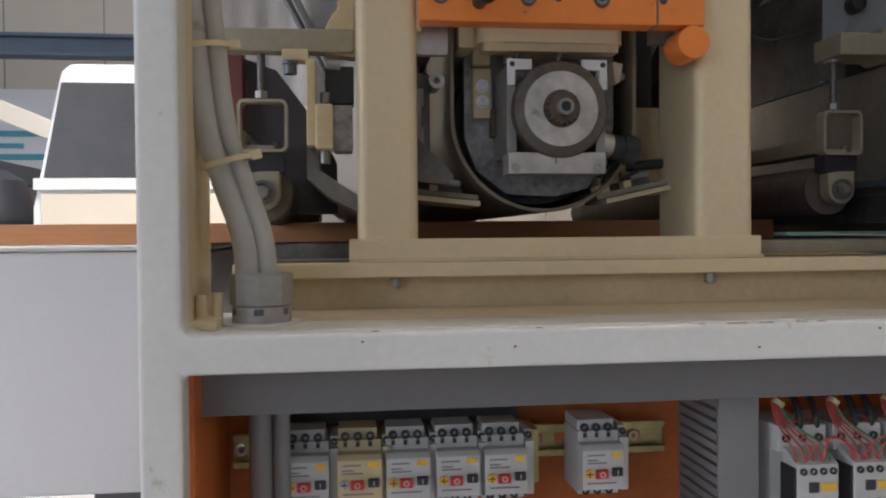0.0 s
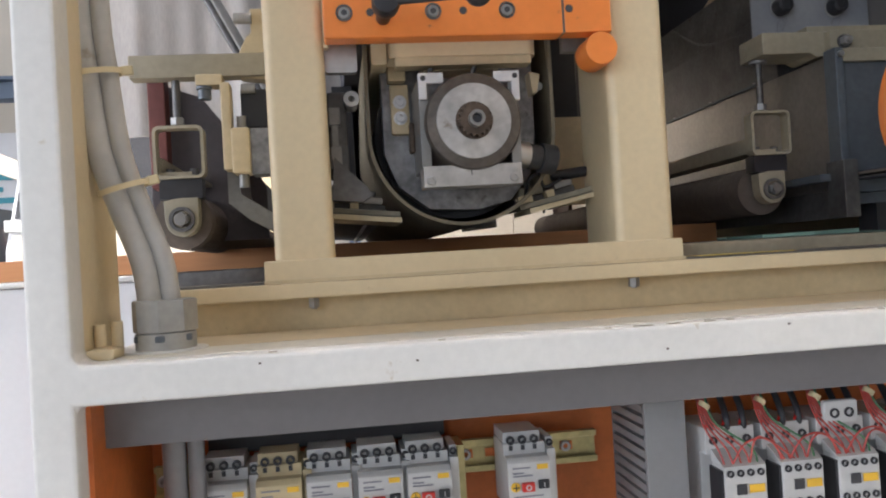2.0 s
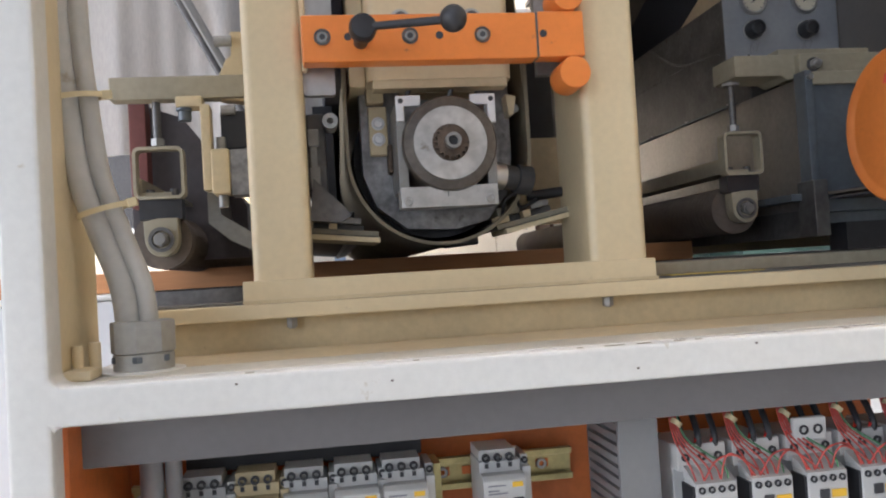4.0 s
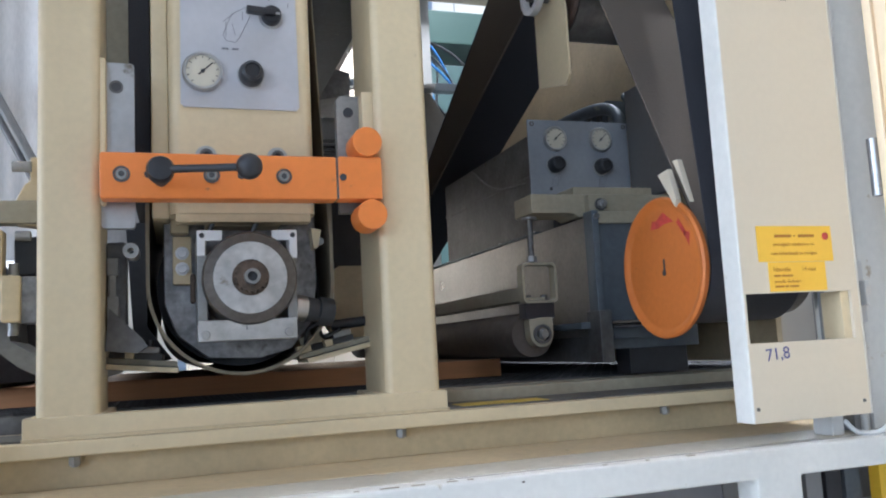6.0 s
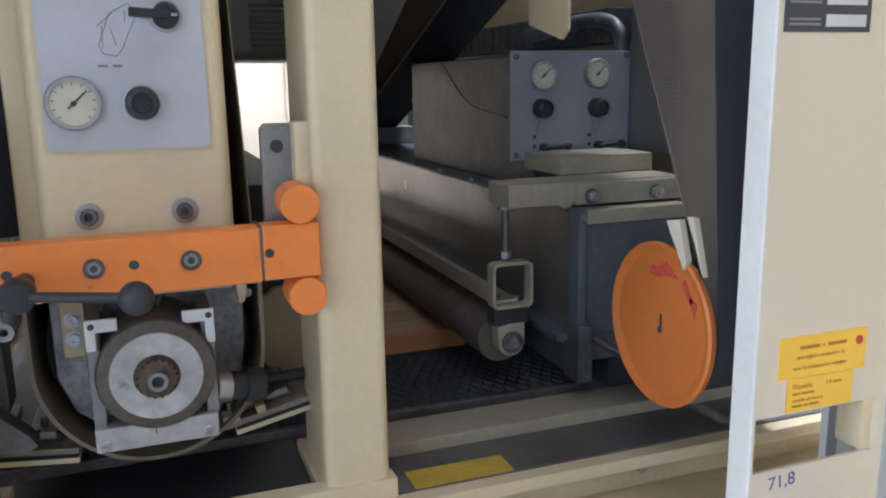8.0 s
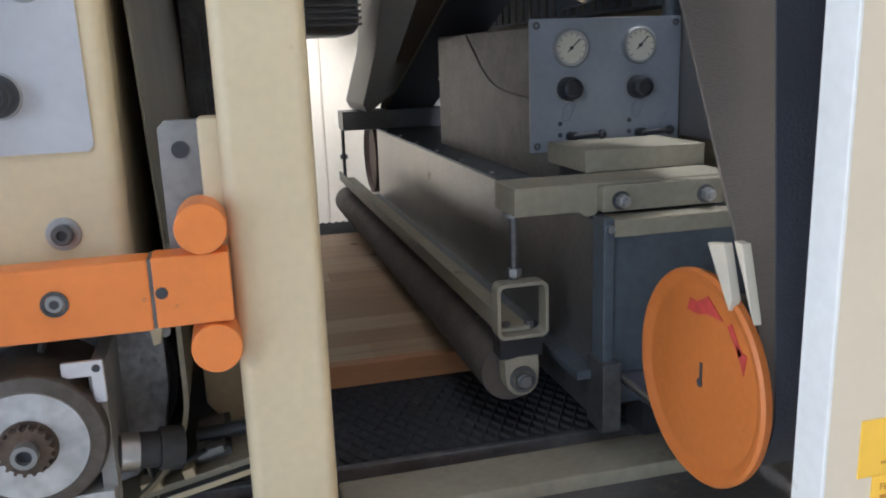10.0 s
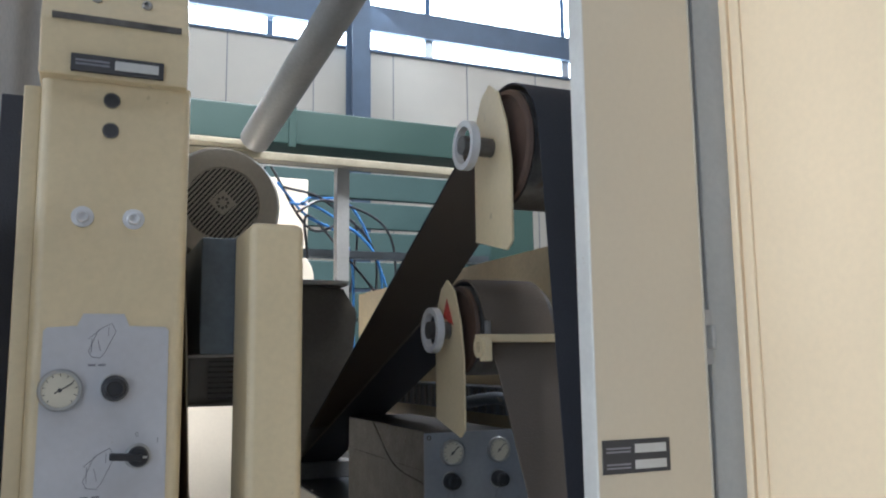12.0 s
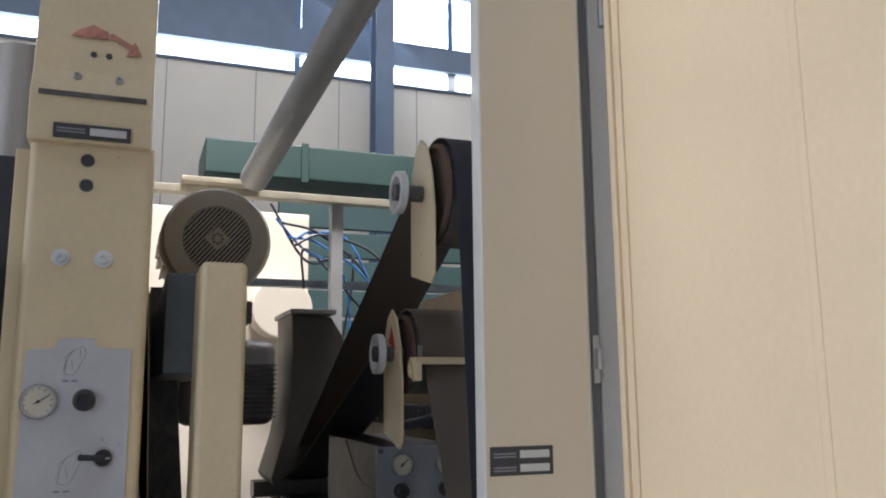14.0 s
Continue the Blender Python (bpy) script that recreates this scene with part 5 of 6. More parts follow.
# ---------------------------------------------------------------- cross-belt unit on the right
cross = thing("cross_belt_housing", (0.85, 1.6, 1.0), "long blue-grey steel housing of a cross-belt sanding unit", "machine housing")
part("side_wall", bx(0.750, 0.762, 1.02, 2.26, 1.05, 1.231, 0.001), SHEEN, cross, "dull galvanised side wall")
part("body", bx(0.762, 0.93, 1.02, 2.26, 1.03, 1.228), BLUESTEEL, cross)
part("top_sheet", bx(0.747, 0.93, 1.20, 2.26, 1.231, 1.235), BLUESTEEL, cross)
part("side_ledge", bx(0.728, 0.750, 1.02, 2.26, 1.062, 1.072, 0.001), BLUESTEEL, cross)
part("side_skirt", bx(0.752, 0.763, 1.03, 2.26, 1.012, 1.052), DARKSTEEL, cross)
for i in range(7):
    part("top_screw", cy((0.7535, 1.22 + i * 0.155, 1.235), (0.7535, 1.22 + i * 0.155, 1.238), 0.0035, 12), STEEL, cross)
part("front_plate", bx(0.757, 0.90, 1.004, 1.02, 1.045, 1.224, 0.001), BLUESTEEL, cross)
part("front_corner", bx(0.746, 0.758, 0.998, 1.025, 1.05, 1.238, 0.002), BLUESTEEL, cross)
part("corner_foot", bx(0.743, 0.764, 0.990, 1.030, 1.012, 1.088, 0.002), DARKSTEEL, cross, "dark steel corner foot")
# added black block for the darkness below the housing, not a real stem
part("underside_shade", bx(0.80, 0.90, 1.01, 1.05, 0.9925, 1.03), BLACK, cross)
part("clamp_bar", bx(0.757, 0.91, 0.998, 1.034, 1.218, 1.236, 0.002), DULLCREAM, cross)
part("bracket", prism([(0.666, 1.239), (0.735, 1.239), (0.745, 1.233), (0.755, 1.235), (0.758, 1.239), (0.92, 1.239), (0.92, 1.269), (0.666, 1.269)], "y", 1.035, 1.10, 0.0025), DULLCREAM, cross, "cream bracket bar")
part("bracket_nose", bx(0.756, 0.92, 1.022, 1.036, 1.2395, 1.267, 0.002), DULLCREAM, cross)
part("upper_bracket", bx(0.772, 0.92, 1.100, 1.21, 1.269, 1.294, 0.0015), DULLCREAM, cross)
for x in (0.776, 0.873):
    part("clamp_washer", cy((x, 1.024, 1.251), (x, 1.020, 1.251), 0.0098, 20, b=0.0006), DARKSTEEL, cross)
    part("clamp_bolt", jn(hex_bolt((x, 1.021, 1.251), (x, 1.012, 1.251), 0.0074), cy((x, 1.013, 1.251), (x, 1.007, 1.251), 0.0045, 16, 0.0038)), STEEL, cross)
part("small_bolt", cy((0.752, 1.0, 1.228), (0.752, 0.992, 1.228), 0.004, 12), STEEL, cross)
part("far_bracket", bx(0.66, 0.93, 2.20, 2.28, 1.236, 1.28, 0.002), GALV, cross)
part("far_rod", jn(cy((0.665, 2.25, 1.10), (0.665, 2.25, 1.24), 0.004, 10), cy((0.665, 2.25, 1.165), (0.665, 2.25, 1.175), 0.009, 10)), DARKSTEEL, cross)

box = thing("gauge_box", (0.855, 1.4, 1.28), "dusty dark instrument box with two gauges and two knobs", "control panel")
part("case", bx(0.792, 0.95, 1.219, 1.80, 1.2355, 1.434, 0.003), DARKSTEEL, box, "dusty grey sheet-metal case")
part("case_seam", bx(0.7905, 0.7925, 1.219, 1.80, 1.355, 1.361), DARKSTEEL, box)
part("front_panel", bx(0.752, 0.953, 1.215, 1.219, 1.280, 1.439, 0.001), PANELSHADE, box, "grey front panel darkened for shade")
gauge(box, 0.803, 1.215, 1.404, 0.0225, 0.75)
gauge(box, 0.894, 1.215, 1.405, 0.0225, 0.8)
knob(box, 0.8, 1.215, 1.356, 0.0145)
knob(box, 0.893, 1.215, 1.355, 0.0145)
for x, z in ((0.7605, 1.431), (0.945, 1.4315), (0.7605, 1.288)):
    part("panel_screw", socket_screw(x, 1.215, z, 0.0045, 0.002), DARKSTEEL, box)
for x in (0.805, 0.898):
    belt_drawing(box, x - 0.012, 1.2146, 1.322, 0.5)
    part("toggle_lever", jn(cy((x, 1.215, 1.298), (x, 1.205, 1.298), 0.0065, 14), cy((x, 1.207, 1.298), (x + 0.035, 1.203, 1.300), 0.0035, 10), ball((x + 0.036, 1.203, 1.300), 0.006)), BLACK, box, "small black toggle lever")
    for dz in (0, 0.014):
        part("panel_hole", cy((x - 0.014, 1.2152, 1.300 + dz), (x - 0.014, 1.2145, 1.300 + dz), 0.003, 12), INK, box)

# drums, rollers and the two nested belts; the outlines lie in y and z
DR = thing("cross_belt_drum", (0.85, 0.83, 1.04), "drum of the cross belt with an orange end dish", "drum")
part("end_dish", lathe((0.760, 0.838, 1.134), (0.70, 0.838, 1.134), [(0, 0.002), (0.012, 0.002), (0.077, 0.0032), (0.081, 0.0052), (0.086, 0.0082), (0.089, 0.0085), (0.0915, 0.0062), (0.0905, 0), (0, 0)], 64), ORANGE_SHADE, DR, "orange dished end disc")
part("dish_slot", jn(bx(0.7572, 0.7578, 0.8362, 0.8398, 1.125, 1.145), cy((0.7578, 0.839, 1.127), (0.7570, 0.839, 1.127), 0.004, 10)), INK, DR)
part("dish_arrow", turned(jn(prism([(-0.034, 1.190), (-0.012, 1.205), (0.004, 1.196), (0.014, 1.197), (0.018, 1.186), (0.0, 1.186), (-0.012, 1.190)], "x", 0.7561, 0.7566),
                             prism([(-0.040, 1.188), (-0.056, 1.168), (-0.060, 1.172), (-0.045, 1.192)], "x", 0.7561, 0.7566), prism([(-0.052, 1.176), (-0.066, 1.172), (-0.063, 1.156)], "x", 0.7561, 0.7566)), pose(0, 0.842, 0)), REDINK, DR, "red direction arrow")
part("drum_body", cy((0.772, 0.828, 1.134), (0.93, 0.828, 1.134), 0.066, 40), DARKSTEEL, DR)
part("far_dish", lathe((0.772, 2.39, 1.15), (0.70, 2.39, 1.15), [(0, 0.004), (0.083, 0.008), (0.0905, 0.02), (0.0935, 0.02), (0.0935, 0), (0, 0)], 48), BROWNRIM, DR, "brown end disc on the far drum")
part("far_drum", cy((0.772, 2.39, 1.15), (0.93, 2.39, 1.15), 0.066, 32), DARKSTEEL, DR)
part("axle_beam", bx(0.93, 0.96, 0.80, 2.4, 1.10, 1.16), DARKSTEEL, DR)

outer = around([(0.92, 1.872, 0.098), (0.828, 1.134, 0.074), (2.39, 1.15, 0.074)])
inner = around([(1.085, 1.612, 0.083), (0.828, 1.134, 0.068), (2.39, 1.15, 0.068)])
b1 = thing("cross_belt", (0.83, 1.5, 1.06), "wide dark grey abrasive cross belt", "sanding belt", "cross belts")
part("loop", band(outer, "x", 0.768, 0.905, 0.0014), GRITDARK, b1)
part("backing", band(around([(0.92, 1.872, 0.0962), (0.828, 1.134, 0.0722), (2.39, 1.15, 0.0722)]), "x", 0.770, 0.903, 0.0008), GRIT, b1, "brown-grey cloth backing")
b2 = thing("pressure_belt", (0.83, 1.5, 1.07), "dark inner pressure belt of the cross-belt unit", "sanding belt", "cross belts")
part("loop", band(inner, "x", 0.768, 0.885, 0.003), GRIT, b2)
# inner face coloured near black for the shade inside the outer belt
part("backing", band(around([(1.085, 1.612, 0.0795), (0.828, 1.134, 0.0645), (2.39, 1.15, 0.0645)]), "x", 0.770, 0.883, 0.001), GRITDARK, b2, "belt backing darkened for shade")

for (cyy, czz, r, ln, kx) in ((0.92, 1.872, 0.094, 0.242, 0.695), (1.085, 1.612, 0.078, 0.236, 0.708)):
    u = thing("tension_roller", (0.82, cyy, czz - r), "tension roller with a brown rim, guard tongue and bright ring", "roller", "tension rollers")
    part("roller", cy((0.768, cyy, czz), (0.90, cyy, czz), r - 0.006, 40), DARKSTEEL, u)
    part("rim", lathe((0.768, cyy, czz), (0.70, cyy, czz), [(r - 0.02, 0), (r - 0.01, 0), (r - 0.006, 0.003), (r - 0.008, 0.008), (r - 0.014, 0.010), (r - 0.02, 0.005), (0, 0.005)], 48), BROWNRIM, u, "brown oxide end rim")
    part("shaft", cy((0.765, cyy, czz), (kx, cyy, czz), 0.014, 20), DARKSTEEL, u)
    part("shaft_ring", ring((kx + 0.002, cyy, czz), (kx + 0.014, cyy, czz), 0.036, 0.027, 36), ZINC, u, "bright hollow shaft ring")
    top = czz + r + 0.004
    hw = 0.058 if r > 0.08 else 0.055
    tongue = [(cyy + hw, top - ln + 0.012), (cyy + hw, top - 0.09), (cyy + hw * 0.9, top - 0.05), (cyy + hw * 0.55, top - 0.014), (cyy + hw * 0.1, top), (cyy - hw * 0.4, top - 0.02), (cyy - hw * 0.8, top - 0.07), (cyy - hw, top - 0.13), (cyy - hw, top - ln), (cyy - hw * 0.7, top - ln - 0.012)]
    part("guard_tongue", prism(tongue, "x", 0.7435, 0.7475, 0.001), CREAM, u, "cream sheet guard tongue")
    if r < 0.09:
        part("tongue_arrow", prism([(cyy - 0.02, top - 0.075), (cyy + 0.02, top - 0.06), (cyy + 0.004, top - 0.03)], "x", 0.7428, 0.7435), REDINK, u, "red arrow mark")
ga = thing("belt_tracker", (0.82, 0.96, 1.58), "cream belt guide arm with a white clamp", "guide arm")
part("arm", bx(0.742, 0.95, 0.955, 0.985, 1.590, 1.602, 0.002), CREAM, ga)
part("clamp", jn(ring((0.738, 0.965, 1.583), (0.75, 0.965, 1.583), 0.016, 0.009, 18), bx(0.74, 0.752, 0.945, 0.965, 1.562, 1.597, 0.002)), CREAM, ga)
part("post", bx(0.754, 0.76, 0.966, 0.974, 1.60, 1.622), STEEL, ga)
wd = thing("belt_wedge", (0.76, 0.8, 1.2), "pair of white tapered belt guide tips", "guide")
part("tip", prism([(0.822, 1.252), (0.800, 1.256), (0.786, 1.215), (0.79, 1.205)], "x", 0.748, 0.756, 0.001), PALE, wd)
part("tip", prism([(0.782, 1.262), (0.772, 1.262), (0.754, 1.205), (0.768, 1.235)], "x", 0.744, 0.752, 0.001), PALE, wd)

# interior sheet and clutter behind the cross belts
inside = thing("inner_partition", (1.02, 1.7, 0.99), "cream inner partition sheet with a grey brush box", "partition")
part("sheet", bx(1.02, 1.03, 0.95, 2.45, 1.0, 1.78), CREAM_DIRTY, inside)
part("brush_box", bx(0.965, 1.02, 1.30, 2.4, 1.455, 1.51, 0.003), BLUESTEEL, inside)
for i in range(26):
    part("brush_rib", bx(0.96, 0.965, 1.32 + i * 0.04, 1.335 + i * 0.04, 1.458, 1.505), DARKSTEEL, inside)
part("hose_bundle", jn(sweep([(0.93, 1.26, 1.36), (0.96, 1.25, 1.45), (0.945, 1.30, 1.49), (0.88, 1.42, 1.47)], 0.012, 12), sweep([(0.97, 1.2, 1.30), (0.985, 1.18, 1.42), (0.97, 1.24, 1.5)], 0.009, 10)), BLUESTEEL, inside, "bundle of dark hoses")
part("link_plate", bx(0.955, 0.965, 1.08, 1.22, 1.29, 1.50, 0.003), GREY, inside)
part("cable", sweep([(0.788, 1.60, 1.43), (0.78, 1.45, 1.36), (0.784, 1.30, 1.34)], 0.002, 8), DARKSTEEL, inside)

# ---------------------------------------------------------------- front door panel, open tan door
door = thing("front_panel", (0.82, 0.69, 0.947), "tall pale sheet-metal panel with yellow labels and a slot", "machine panel")
DX0, DX1, DZ1 = 0.747, 0.906, 2.649
part("face", jn(bx(DX0, DX1, 0.675, 0.679, 1.0875, DZ1), bx(DX0, DX1, 0.675, 0.679, 0.947, 1.033), bx(DX0, 0.7495, 0.675, 0.679, 1.033, 1.0875), bx(0.8955, DX1, 0.675, 0.679, 1.033, 1.0875)), PALE, door)
# fold whiter than the face, left-hand light put into its colour
part("left_fold", prism([(0.7475, 0.675), (0.7455, 0.6755), (0.7445, 0.677), (0.7445, 0.703), (0.7465, 0.703), (0.7475, 0.679)], "z", 0.947, DZ1), WHITE, door, "folded edge whitened as lit from the left")
part("bottom_fold", bx(0.747, DX1, 0.679, 0.703, 0.947, 0.951), WHITE, door)
part("right_fold", prism([(0.906, 0.675), (0.911, 0.677), (0.913, 0.682), (0.913, 0.73), (0.909, 0.73), (0.909, 0.684)], "z", 0.947, DZ1), WHITE, door)
part("slot_cheek", bx(0.884, 0.8955, 0.679, 0.71, 1.033, 1.0875), CREAM, door)
for x, z in ((0.752, 0.962), (0.898, 0.962)):
    part("door_screw", cy((x, 0.675, z), (x, 0.6738, z), 0.002, 10), DARKSTEEL, door)
lab = part("upper_label", bx(0.771, 0.875, 0.6742, 0.675, 1.1225, 1.163), YELLOW, door, "yellow warning label")
lab2 = part("lower_label", bx(0.783, 0.862, 0.6742, 0.675, 1.089, 1.122), YELLOW, door, "yellow warning label")
for z, x0, x1 in ((1.150, 0.795, 0.818), (1.150, 0.828, 0.850)):
    part("print_bar", bx(x0, x1, 0.6737, 0.6742, z, z + 0.0032), ORANGEINK, lab)
part("print_bar", bx(0.8215, 0.8235, 0.6737, 0.6742, 1.1508, 1.1524), ORANGEINK, lab)
for words, size, x, z, owner in (("sind täglich mindestens 1x", 0.0054, 0.792, 1.1405, lab), ("vom Schleifstaub zu reinigen", 0.0056, 0.788, 1.1302, lab),
                                 ("Filzsohle", 0.0070, 0.789, 1.1115, lab2), ("14 mm", 0.0070, 0.8285, 1.1115, lab2), ("semelle de feutre", 0.0052, 0.7895, 1.0985, lab2)):
    part("printed_line", lettering(words, size, facing(x, 0.6741, z), 0.0002), ORANGEINK, owner)
for z, x0, x1 in ((1.1055, 0.790, 0.798), (1.1055, 0.800, 0.815), (1.0935, 0.790, 0.802), (1.0935, 0.804, 0.808), (1.0935, 0.810, 0.822)):
    part("print_bar", bx(x0, x1, 0.6737, 0.6742, z, z + 0.0022), ORANGEINK, lab2)
part("red_mark", cy((0.866, 0.6742, 1.151), (0.866, 0.6737, 1.151), 0.0045, 14), REDINK, lab)
part("handwriting", lettering("71,8", 0.019, facing(0.769, 0.6748, 1.013) @ pose(0, 0, 0, 0, 0, 4), 0.0002), BLUEINK, door, "blue handwritten number")
pl = part("type_plate", bx(0.752, 0.846, 0.6738, 0.675, 1.434, 1.472, 0.0005), INK, door, "black type plate with light fields")
for z in (1.4385, 1.4565):
    part("field", bx(0.796, 0.840, 0.6732, 0.6738, z, z + 0.010), CASE, pl)
    for dz in (0.001, 0.005):
        part("print_bar", bx(0.757, 0.790, 0.6734, 0.6738, z + dz, z + dz + 0.002), GREYINK, pl)

jamb = thing("door_jamb", (0.94, 0.7, 0.92), "grey door jamb with a rubber seal and latch", "door frame")
part("jamb_sheet", bx(0.925, 0.952, 0.72, 0.76, 0.921, 2.35, 0.002), DUCTGREY, jamb)
part("seal", cy((0.921, 0.70, 0.921), (0.921, 0.70, 2.35), 0.005, 12), HOSE, jamb, "grey rubber seal")
part("latch", jn(bx(0.931, 0.943, 0.70, 0.722, 1.05, 1.125, 0.002), bx(0.933, 0.94, 0.69, 0.702, 1.07, 1.10, 0.002)), CASE, jamb, "white latch plate")
part("latch", jn(bx(0.931, 0.943, 0.70, 0.722, 1.555, 1.625, 0.002), bx(0.933, 0.94, 0.69, 0.702, 1.575, 1.605, 0.002)), CASE, jamb, "white latch plate")
part("back_post", bx(0.955, 1.02, 0.72, 0.80, 0.921, 2.35, 0.004), WHITE, jamb)
wire = thing("loose_cable", (0.91, 0.70, 0.921), "loose white cable with a green core below the door", "cable")
part("plug", bx(0.872, 0.89, 0.70, 0.73, 0.9215, 0.945, 0.002), CASE, wire)
part("sheath", sweep([(0.89, 0.70, 0.938), (0.90, 0.69, 0.925), (0.925, 0.68, 0.926), (0.945, 0.675, 0.95), (0.96, 0.675, 1.0)], 0.003, 8), CASE, wire)

odoor = thing("tan_door", (0.97, 0.4, 0.95), "open tan sheet-metal door with a folded rim", "machine door")
hm = pose(0.957, 0.668, 0, 0, 0, -82)
part("sheet", turned(bx(0.012, 0.62, 0, 0.004, 0.95, 2.4), hm), TAN, odoor)
part("rim", turned(bx(0.0, 0.012, -0.006, 0.028, 0.945, 2.4, 0.003), hm), TAN, odoor)
part("inner_rim", turned(bx(0.016, 0.030, -0.004, 0.0, 0.96, 2.4, 0.0015), hm), TAN, odoor)
part("stiffener", turned(bx(0.318, 0.330, -0.0009, 0.0, 0.96, 2.4, 0.0008), hm), TAN, odoor)
part("far_rim", turned(bx(0.608, 0.62, -0.02, 0.0, 0.95, 2.4, 0.002), hm), TAN, odoor)
part("bottom_rim", turned(bx(0.012, 0.608, -0.02, 0.0, 0.945, 0.957, 0.002), hm), TAN, odoor)
for z in (1.2, 2.1):
    part("hinge", cy((0.957, 0.678, z), (0.957, 0.678, z + 0.07), 0.007, 14), STEEL, odoor)

# ---------------------------------------------------------------- rear of the machine: motors, ducts, cabinets
def fan_motor(c, r, length, label):
    m = thing("electric_motor", (c[0], c[1] + length / 2, c[2] - r), label, "motor", "motors")
    x, yy, z = c
    part("fan_cowl", lathe((x, yy + 0.10, z), (x, yy - 1, z), [(r * 0.94, -0.02), (r, 0.0), (r, 0.07), (r * 0.93, 0.095), (r * 0.62, 0.10), (r * 0.60, 0.094), (0, 0.094)], 48), MOTORGREY, m, "grey rounded fan cowl")
    bars = []
    for i in range(-9, 10):
        h = math.sqrt(max((r * 0.6) ** 2 - (i * r * 0.063) ** 2, 0))
        if h > 0.004:
            bars.append(turned(bx(i * r * 0.063 - 0.0022, i * r * 0.063 + 0.0022, 0, 0.004, -h, h), pose(x, yy - 0.001, z, 0, 40, 0)))
            bars.append(turned(bx(-h * 0.02, h * 0.02, 0.001, 0.004, i * r * 0.063 - 0.0012, i * r * 0.063 + 0.0012), pose(x, yy, z, 0, 40, 0)))
    part("grille_back", cy((x, yy + 0.007, z), (x, yy + 0.005, z), r * 0.6, 36), INK, m)
    part("grille", jn(*bars), MOTORGREY, m, "fan grille of crossed bars")
    part("badge", turned(bx(-0.024, 0.024, -0.004, 0, -0.024, 0.024, 0.002), pose(x, yy - 0.001, z, 0, 45, 0)), MOTORGREY, m)
    part("badge_rose", jn(*[ball((x + 0.013 * math.cos(k * math.pi / 4), yy - 0.005, z + 0.013 * math.sin(k * math.pi / 4)), 0.0035, 1, 0.4, 1) for k in range(8)]), DARKSTEEL, m)
    part("stator", cy((x, yy + 0.11, z), (x, yy + length, z), r * 0.92, 40), MOTORGREY, m)
    for k in range(28):
        a = 2 * math.pi * k / 28
        part("fin", turned(bx(r * 0.9, r * 1.02, yy + 0.125, yy + length - 0.02, -0.003, 0.003), Matrix.Translation((x, 0, z)) @ pose(0, 0, 0, 0, math.degrees(a), 0)), MOTORGREY, m)
    return m


fan_motor((0.506, 1.95, 1.962), 0.15, 0.42, "large grey electric motor with a round fan grille")
mb = thing("motor_bracket", (0.4, 1.75, 1.2), "dark steel motor bracket behind the portal", "bracket")
part("arm", prism([(0.345, 1.78), (0.40, 1.86), (0.62, 1.80), (0.62, 1.74), (0.44, 1.70), (0.345, 1.70)], "y", 2.05, 2.3), DARKSTEEL, mb)
part("drop", bx(0.335, 0.365, 1.75, 2.3, 1.25, 1.80, 0.003), DARKSTEEL, mb)
part("diagonal", turned(bx(-0.04, 0.04, -0.02, 0.02, 0, 0.55, 0.003), pose(0.372, 1.9, 1.60, 0, 175.5, 0)), DARKSTEEL, mb)

m2 = thing("brake_motor", (0.75, 2.25, 1.4), "grey finned motor with a square dust hood", "motor")
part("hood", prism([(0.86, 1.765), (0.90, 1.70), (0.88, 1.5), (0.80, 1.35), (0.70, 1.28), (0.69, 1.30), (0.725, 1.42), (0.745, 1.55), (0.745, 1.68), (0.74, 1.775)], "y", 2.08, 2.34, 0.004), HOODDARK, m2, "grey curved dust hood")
part("hood_lip", bx(0.733, 0.87, 2.06, 2.36, 1.772, 1.786, 0.002), HOODGREY, m2)
part("stator", bx(0.43, 0.70, 2.10, 2.34, 1.45, 1.695, 0.03, 3), HOODGREY, m2)
for i in range(12):
    part("fin", bx(0.50, 0.70, 2.09, 2.103, 1.475 + i * 0.0135, 1.470 + i * 0.0135), DARKSTEEL, m2)

rail = thing("cable_rail", (0.75, 2.35, 2.17), "cream cross rail carrying pipes at the machine top", "rail")
part("bar", bx(0.10, 1.5, 2.33, 2.38, 2.178, 2.204, 0.003), DULLCREAM, rail)
part("cap_plate", bx(0.42, 0.67, 2.28, 2.38, 2.204, 2.222, 0.003), DULLCREAM, rail)
part("leg", bx(0.92, 0.96, 2.36, 2.40, 0.95, 2.18), HOODGREY, rail)
part("lower_bar", bx(0.62, 1.5, 2.45, 2.49, 1.90, 1.925), BLUESTEEL, rail)
duct = thing("exhaust_duct", (0.64, 2.28, 2.204), "grey round exhaust pipe rising at a slant", "pipe")
DA, DB = Vector((0.638, 2.26, 2.215)), Vector((0.79, 1.62, 2.515))
DB = DA + (DB - DA) * 2.2
part("pipe", lathe(DA, DB, [(0.038, 0.012), (0.043, 0.0), (0.0445, 0.002), (0.047, 0.8), (0.049, 1.58), (0.045, 1.58), (0.040, 0.02), (0.038, 0.012)], 40), PIPEGREY, duct)
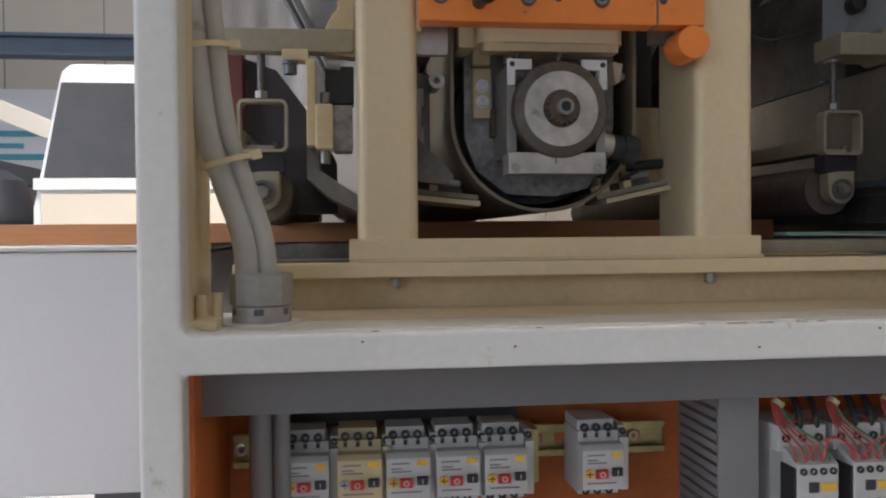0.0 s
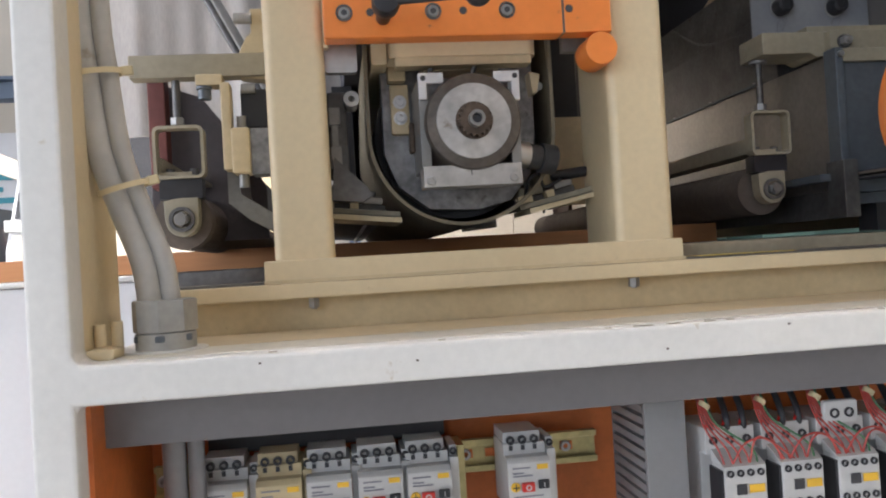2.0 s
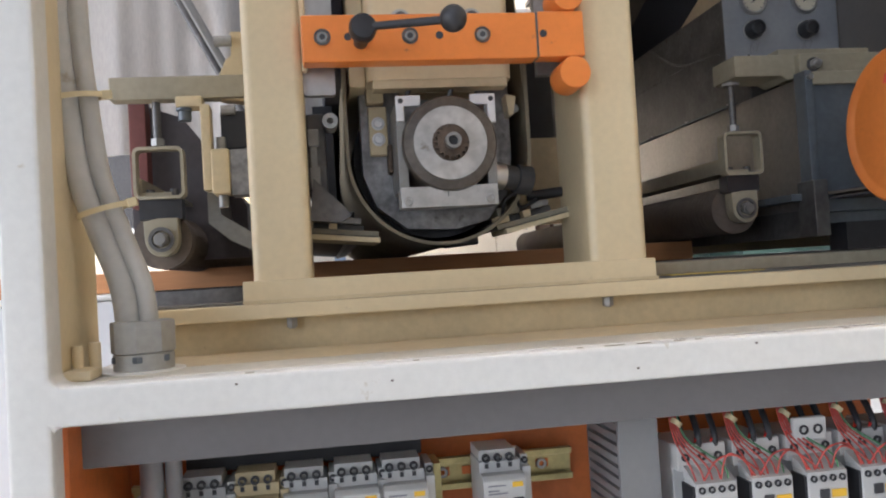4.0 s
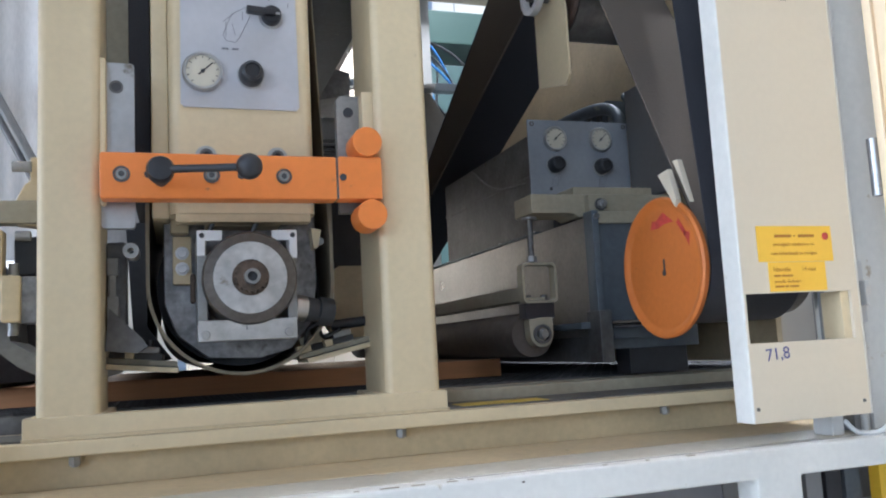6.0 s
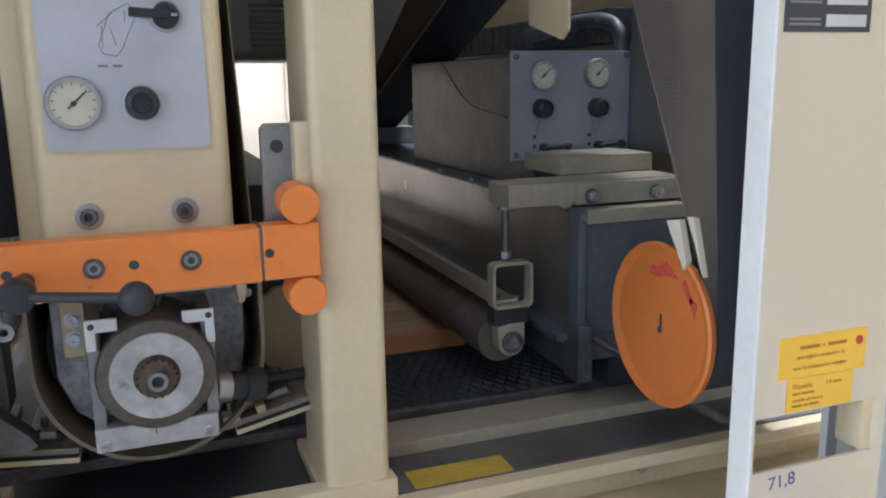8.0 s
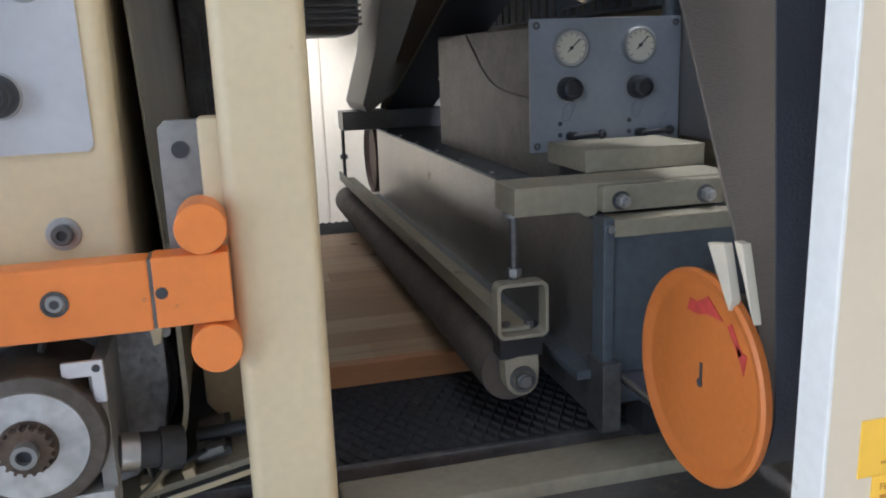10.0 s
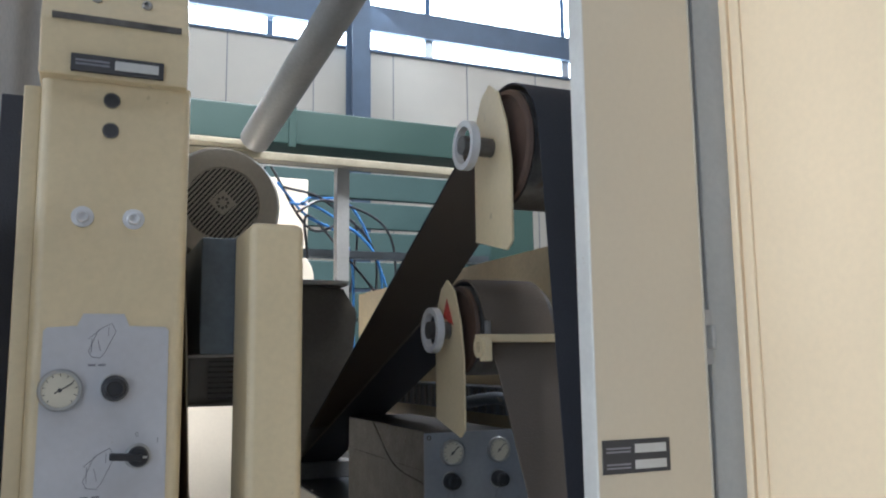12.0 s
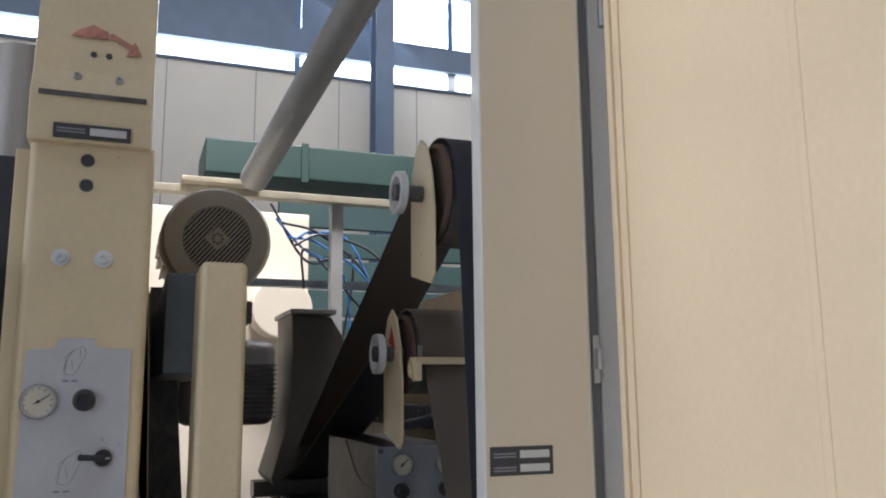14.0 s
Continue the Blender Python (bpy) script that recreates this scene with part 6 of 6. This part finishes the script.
part("pipe_seam", cy(DA + (DB - DA) * 0.01 + Vector((-0.030, -0.030, 0.008)), DB + Vector((-0.033, -0.033, 0.008)), 0.003, 8), PIPEGREY, duct)
ch = random.Random(3)
for k in range(7):
    a, cc = (0.66 + 0.05 * ch.random(), 2.42, 1.93 + 0.04 * k * ch.random()), (0.95 + 0.25 * ch.random(), 2.55, 1.90 + 0.2 * ch.random())
    solid("air_hose", sweep([(0.72 + 0.02 * k, 2.42, 2.18 - 0.05 * k * ch.random()), ((a[0] + cc[0]) / 2, 2.45, 1.98 + 0.12 * ch.random()), cc, (1.0 + 0.05 * k, 2.6, 1.6)], 0.0045, 8), BLUEHOSE if k % 2 else BLACK,
          "blue air hose hanging behind the machine" if k % 2 else "black cable hanging behind the machine", "hose", "loose hoses")
tc = thing("cream_cabinet", (0.55, 2.85, 0), "tall cream sheet-metal cabinet with door joints", "cabinet")
part("body", bx(0.20, 0.915, 2.72, 3.2, 0, 2.215, 0.006), CABINETCREAM, tc)
for x0, x1 in ((0.205, 0.432), (0.436, 0.672), (0.676, 0.91)):
    part("door", bx(x0, x1, 2.712, 2.72, 0.08, 2.20, 0.002), CABINETCREAM, tc)
part("gearcase", cy((0.80, 2.60, 1.84), (0.80, 2.72, 1.84), 0.11, 36, b=0.01), CABINETCREAM, tc, "rounded cream cover")
gm = thing("green_machine", (2.0, 5.4, 0), "large green painted machine with shutters", "machine")
part("body", bx(0.9, 4.4, 5.2, 6.6, 0, 1.9, 0.01), GREEN, gm)
part("upper_beam", bx(0.61, 2.6, 4.0, 4.5, 2.69, 2.88, 0.01), GREEN, gm)
part("beam_joint", bx(1.12, 1.16, 3.985, 4.0, 2.67, 2.89, 0.003), GREEN, gm)
part("beam_leg", bx(2.3, 2.6, 4.05, 4.45, 0, 2.69, 0.01), GREEN, gm)
part("beam_leg", bx(0.7, 0.8, 4.35, 4.45, 0, 2.69, 0.01), GREEN, gm)
for i in range(8):
    part("shutter", bx(1.0, 2.28, 3.98, 4.02, 1.30 + i * 0.16, 1.44 + i * 0.16, 0.006), GREENDARK, gm)
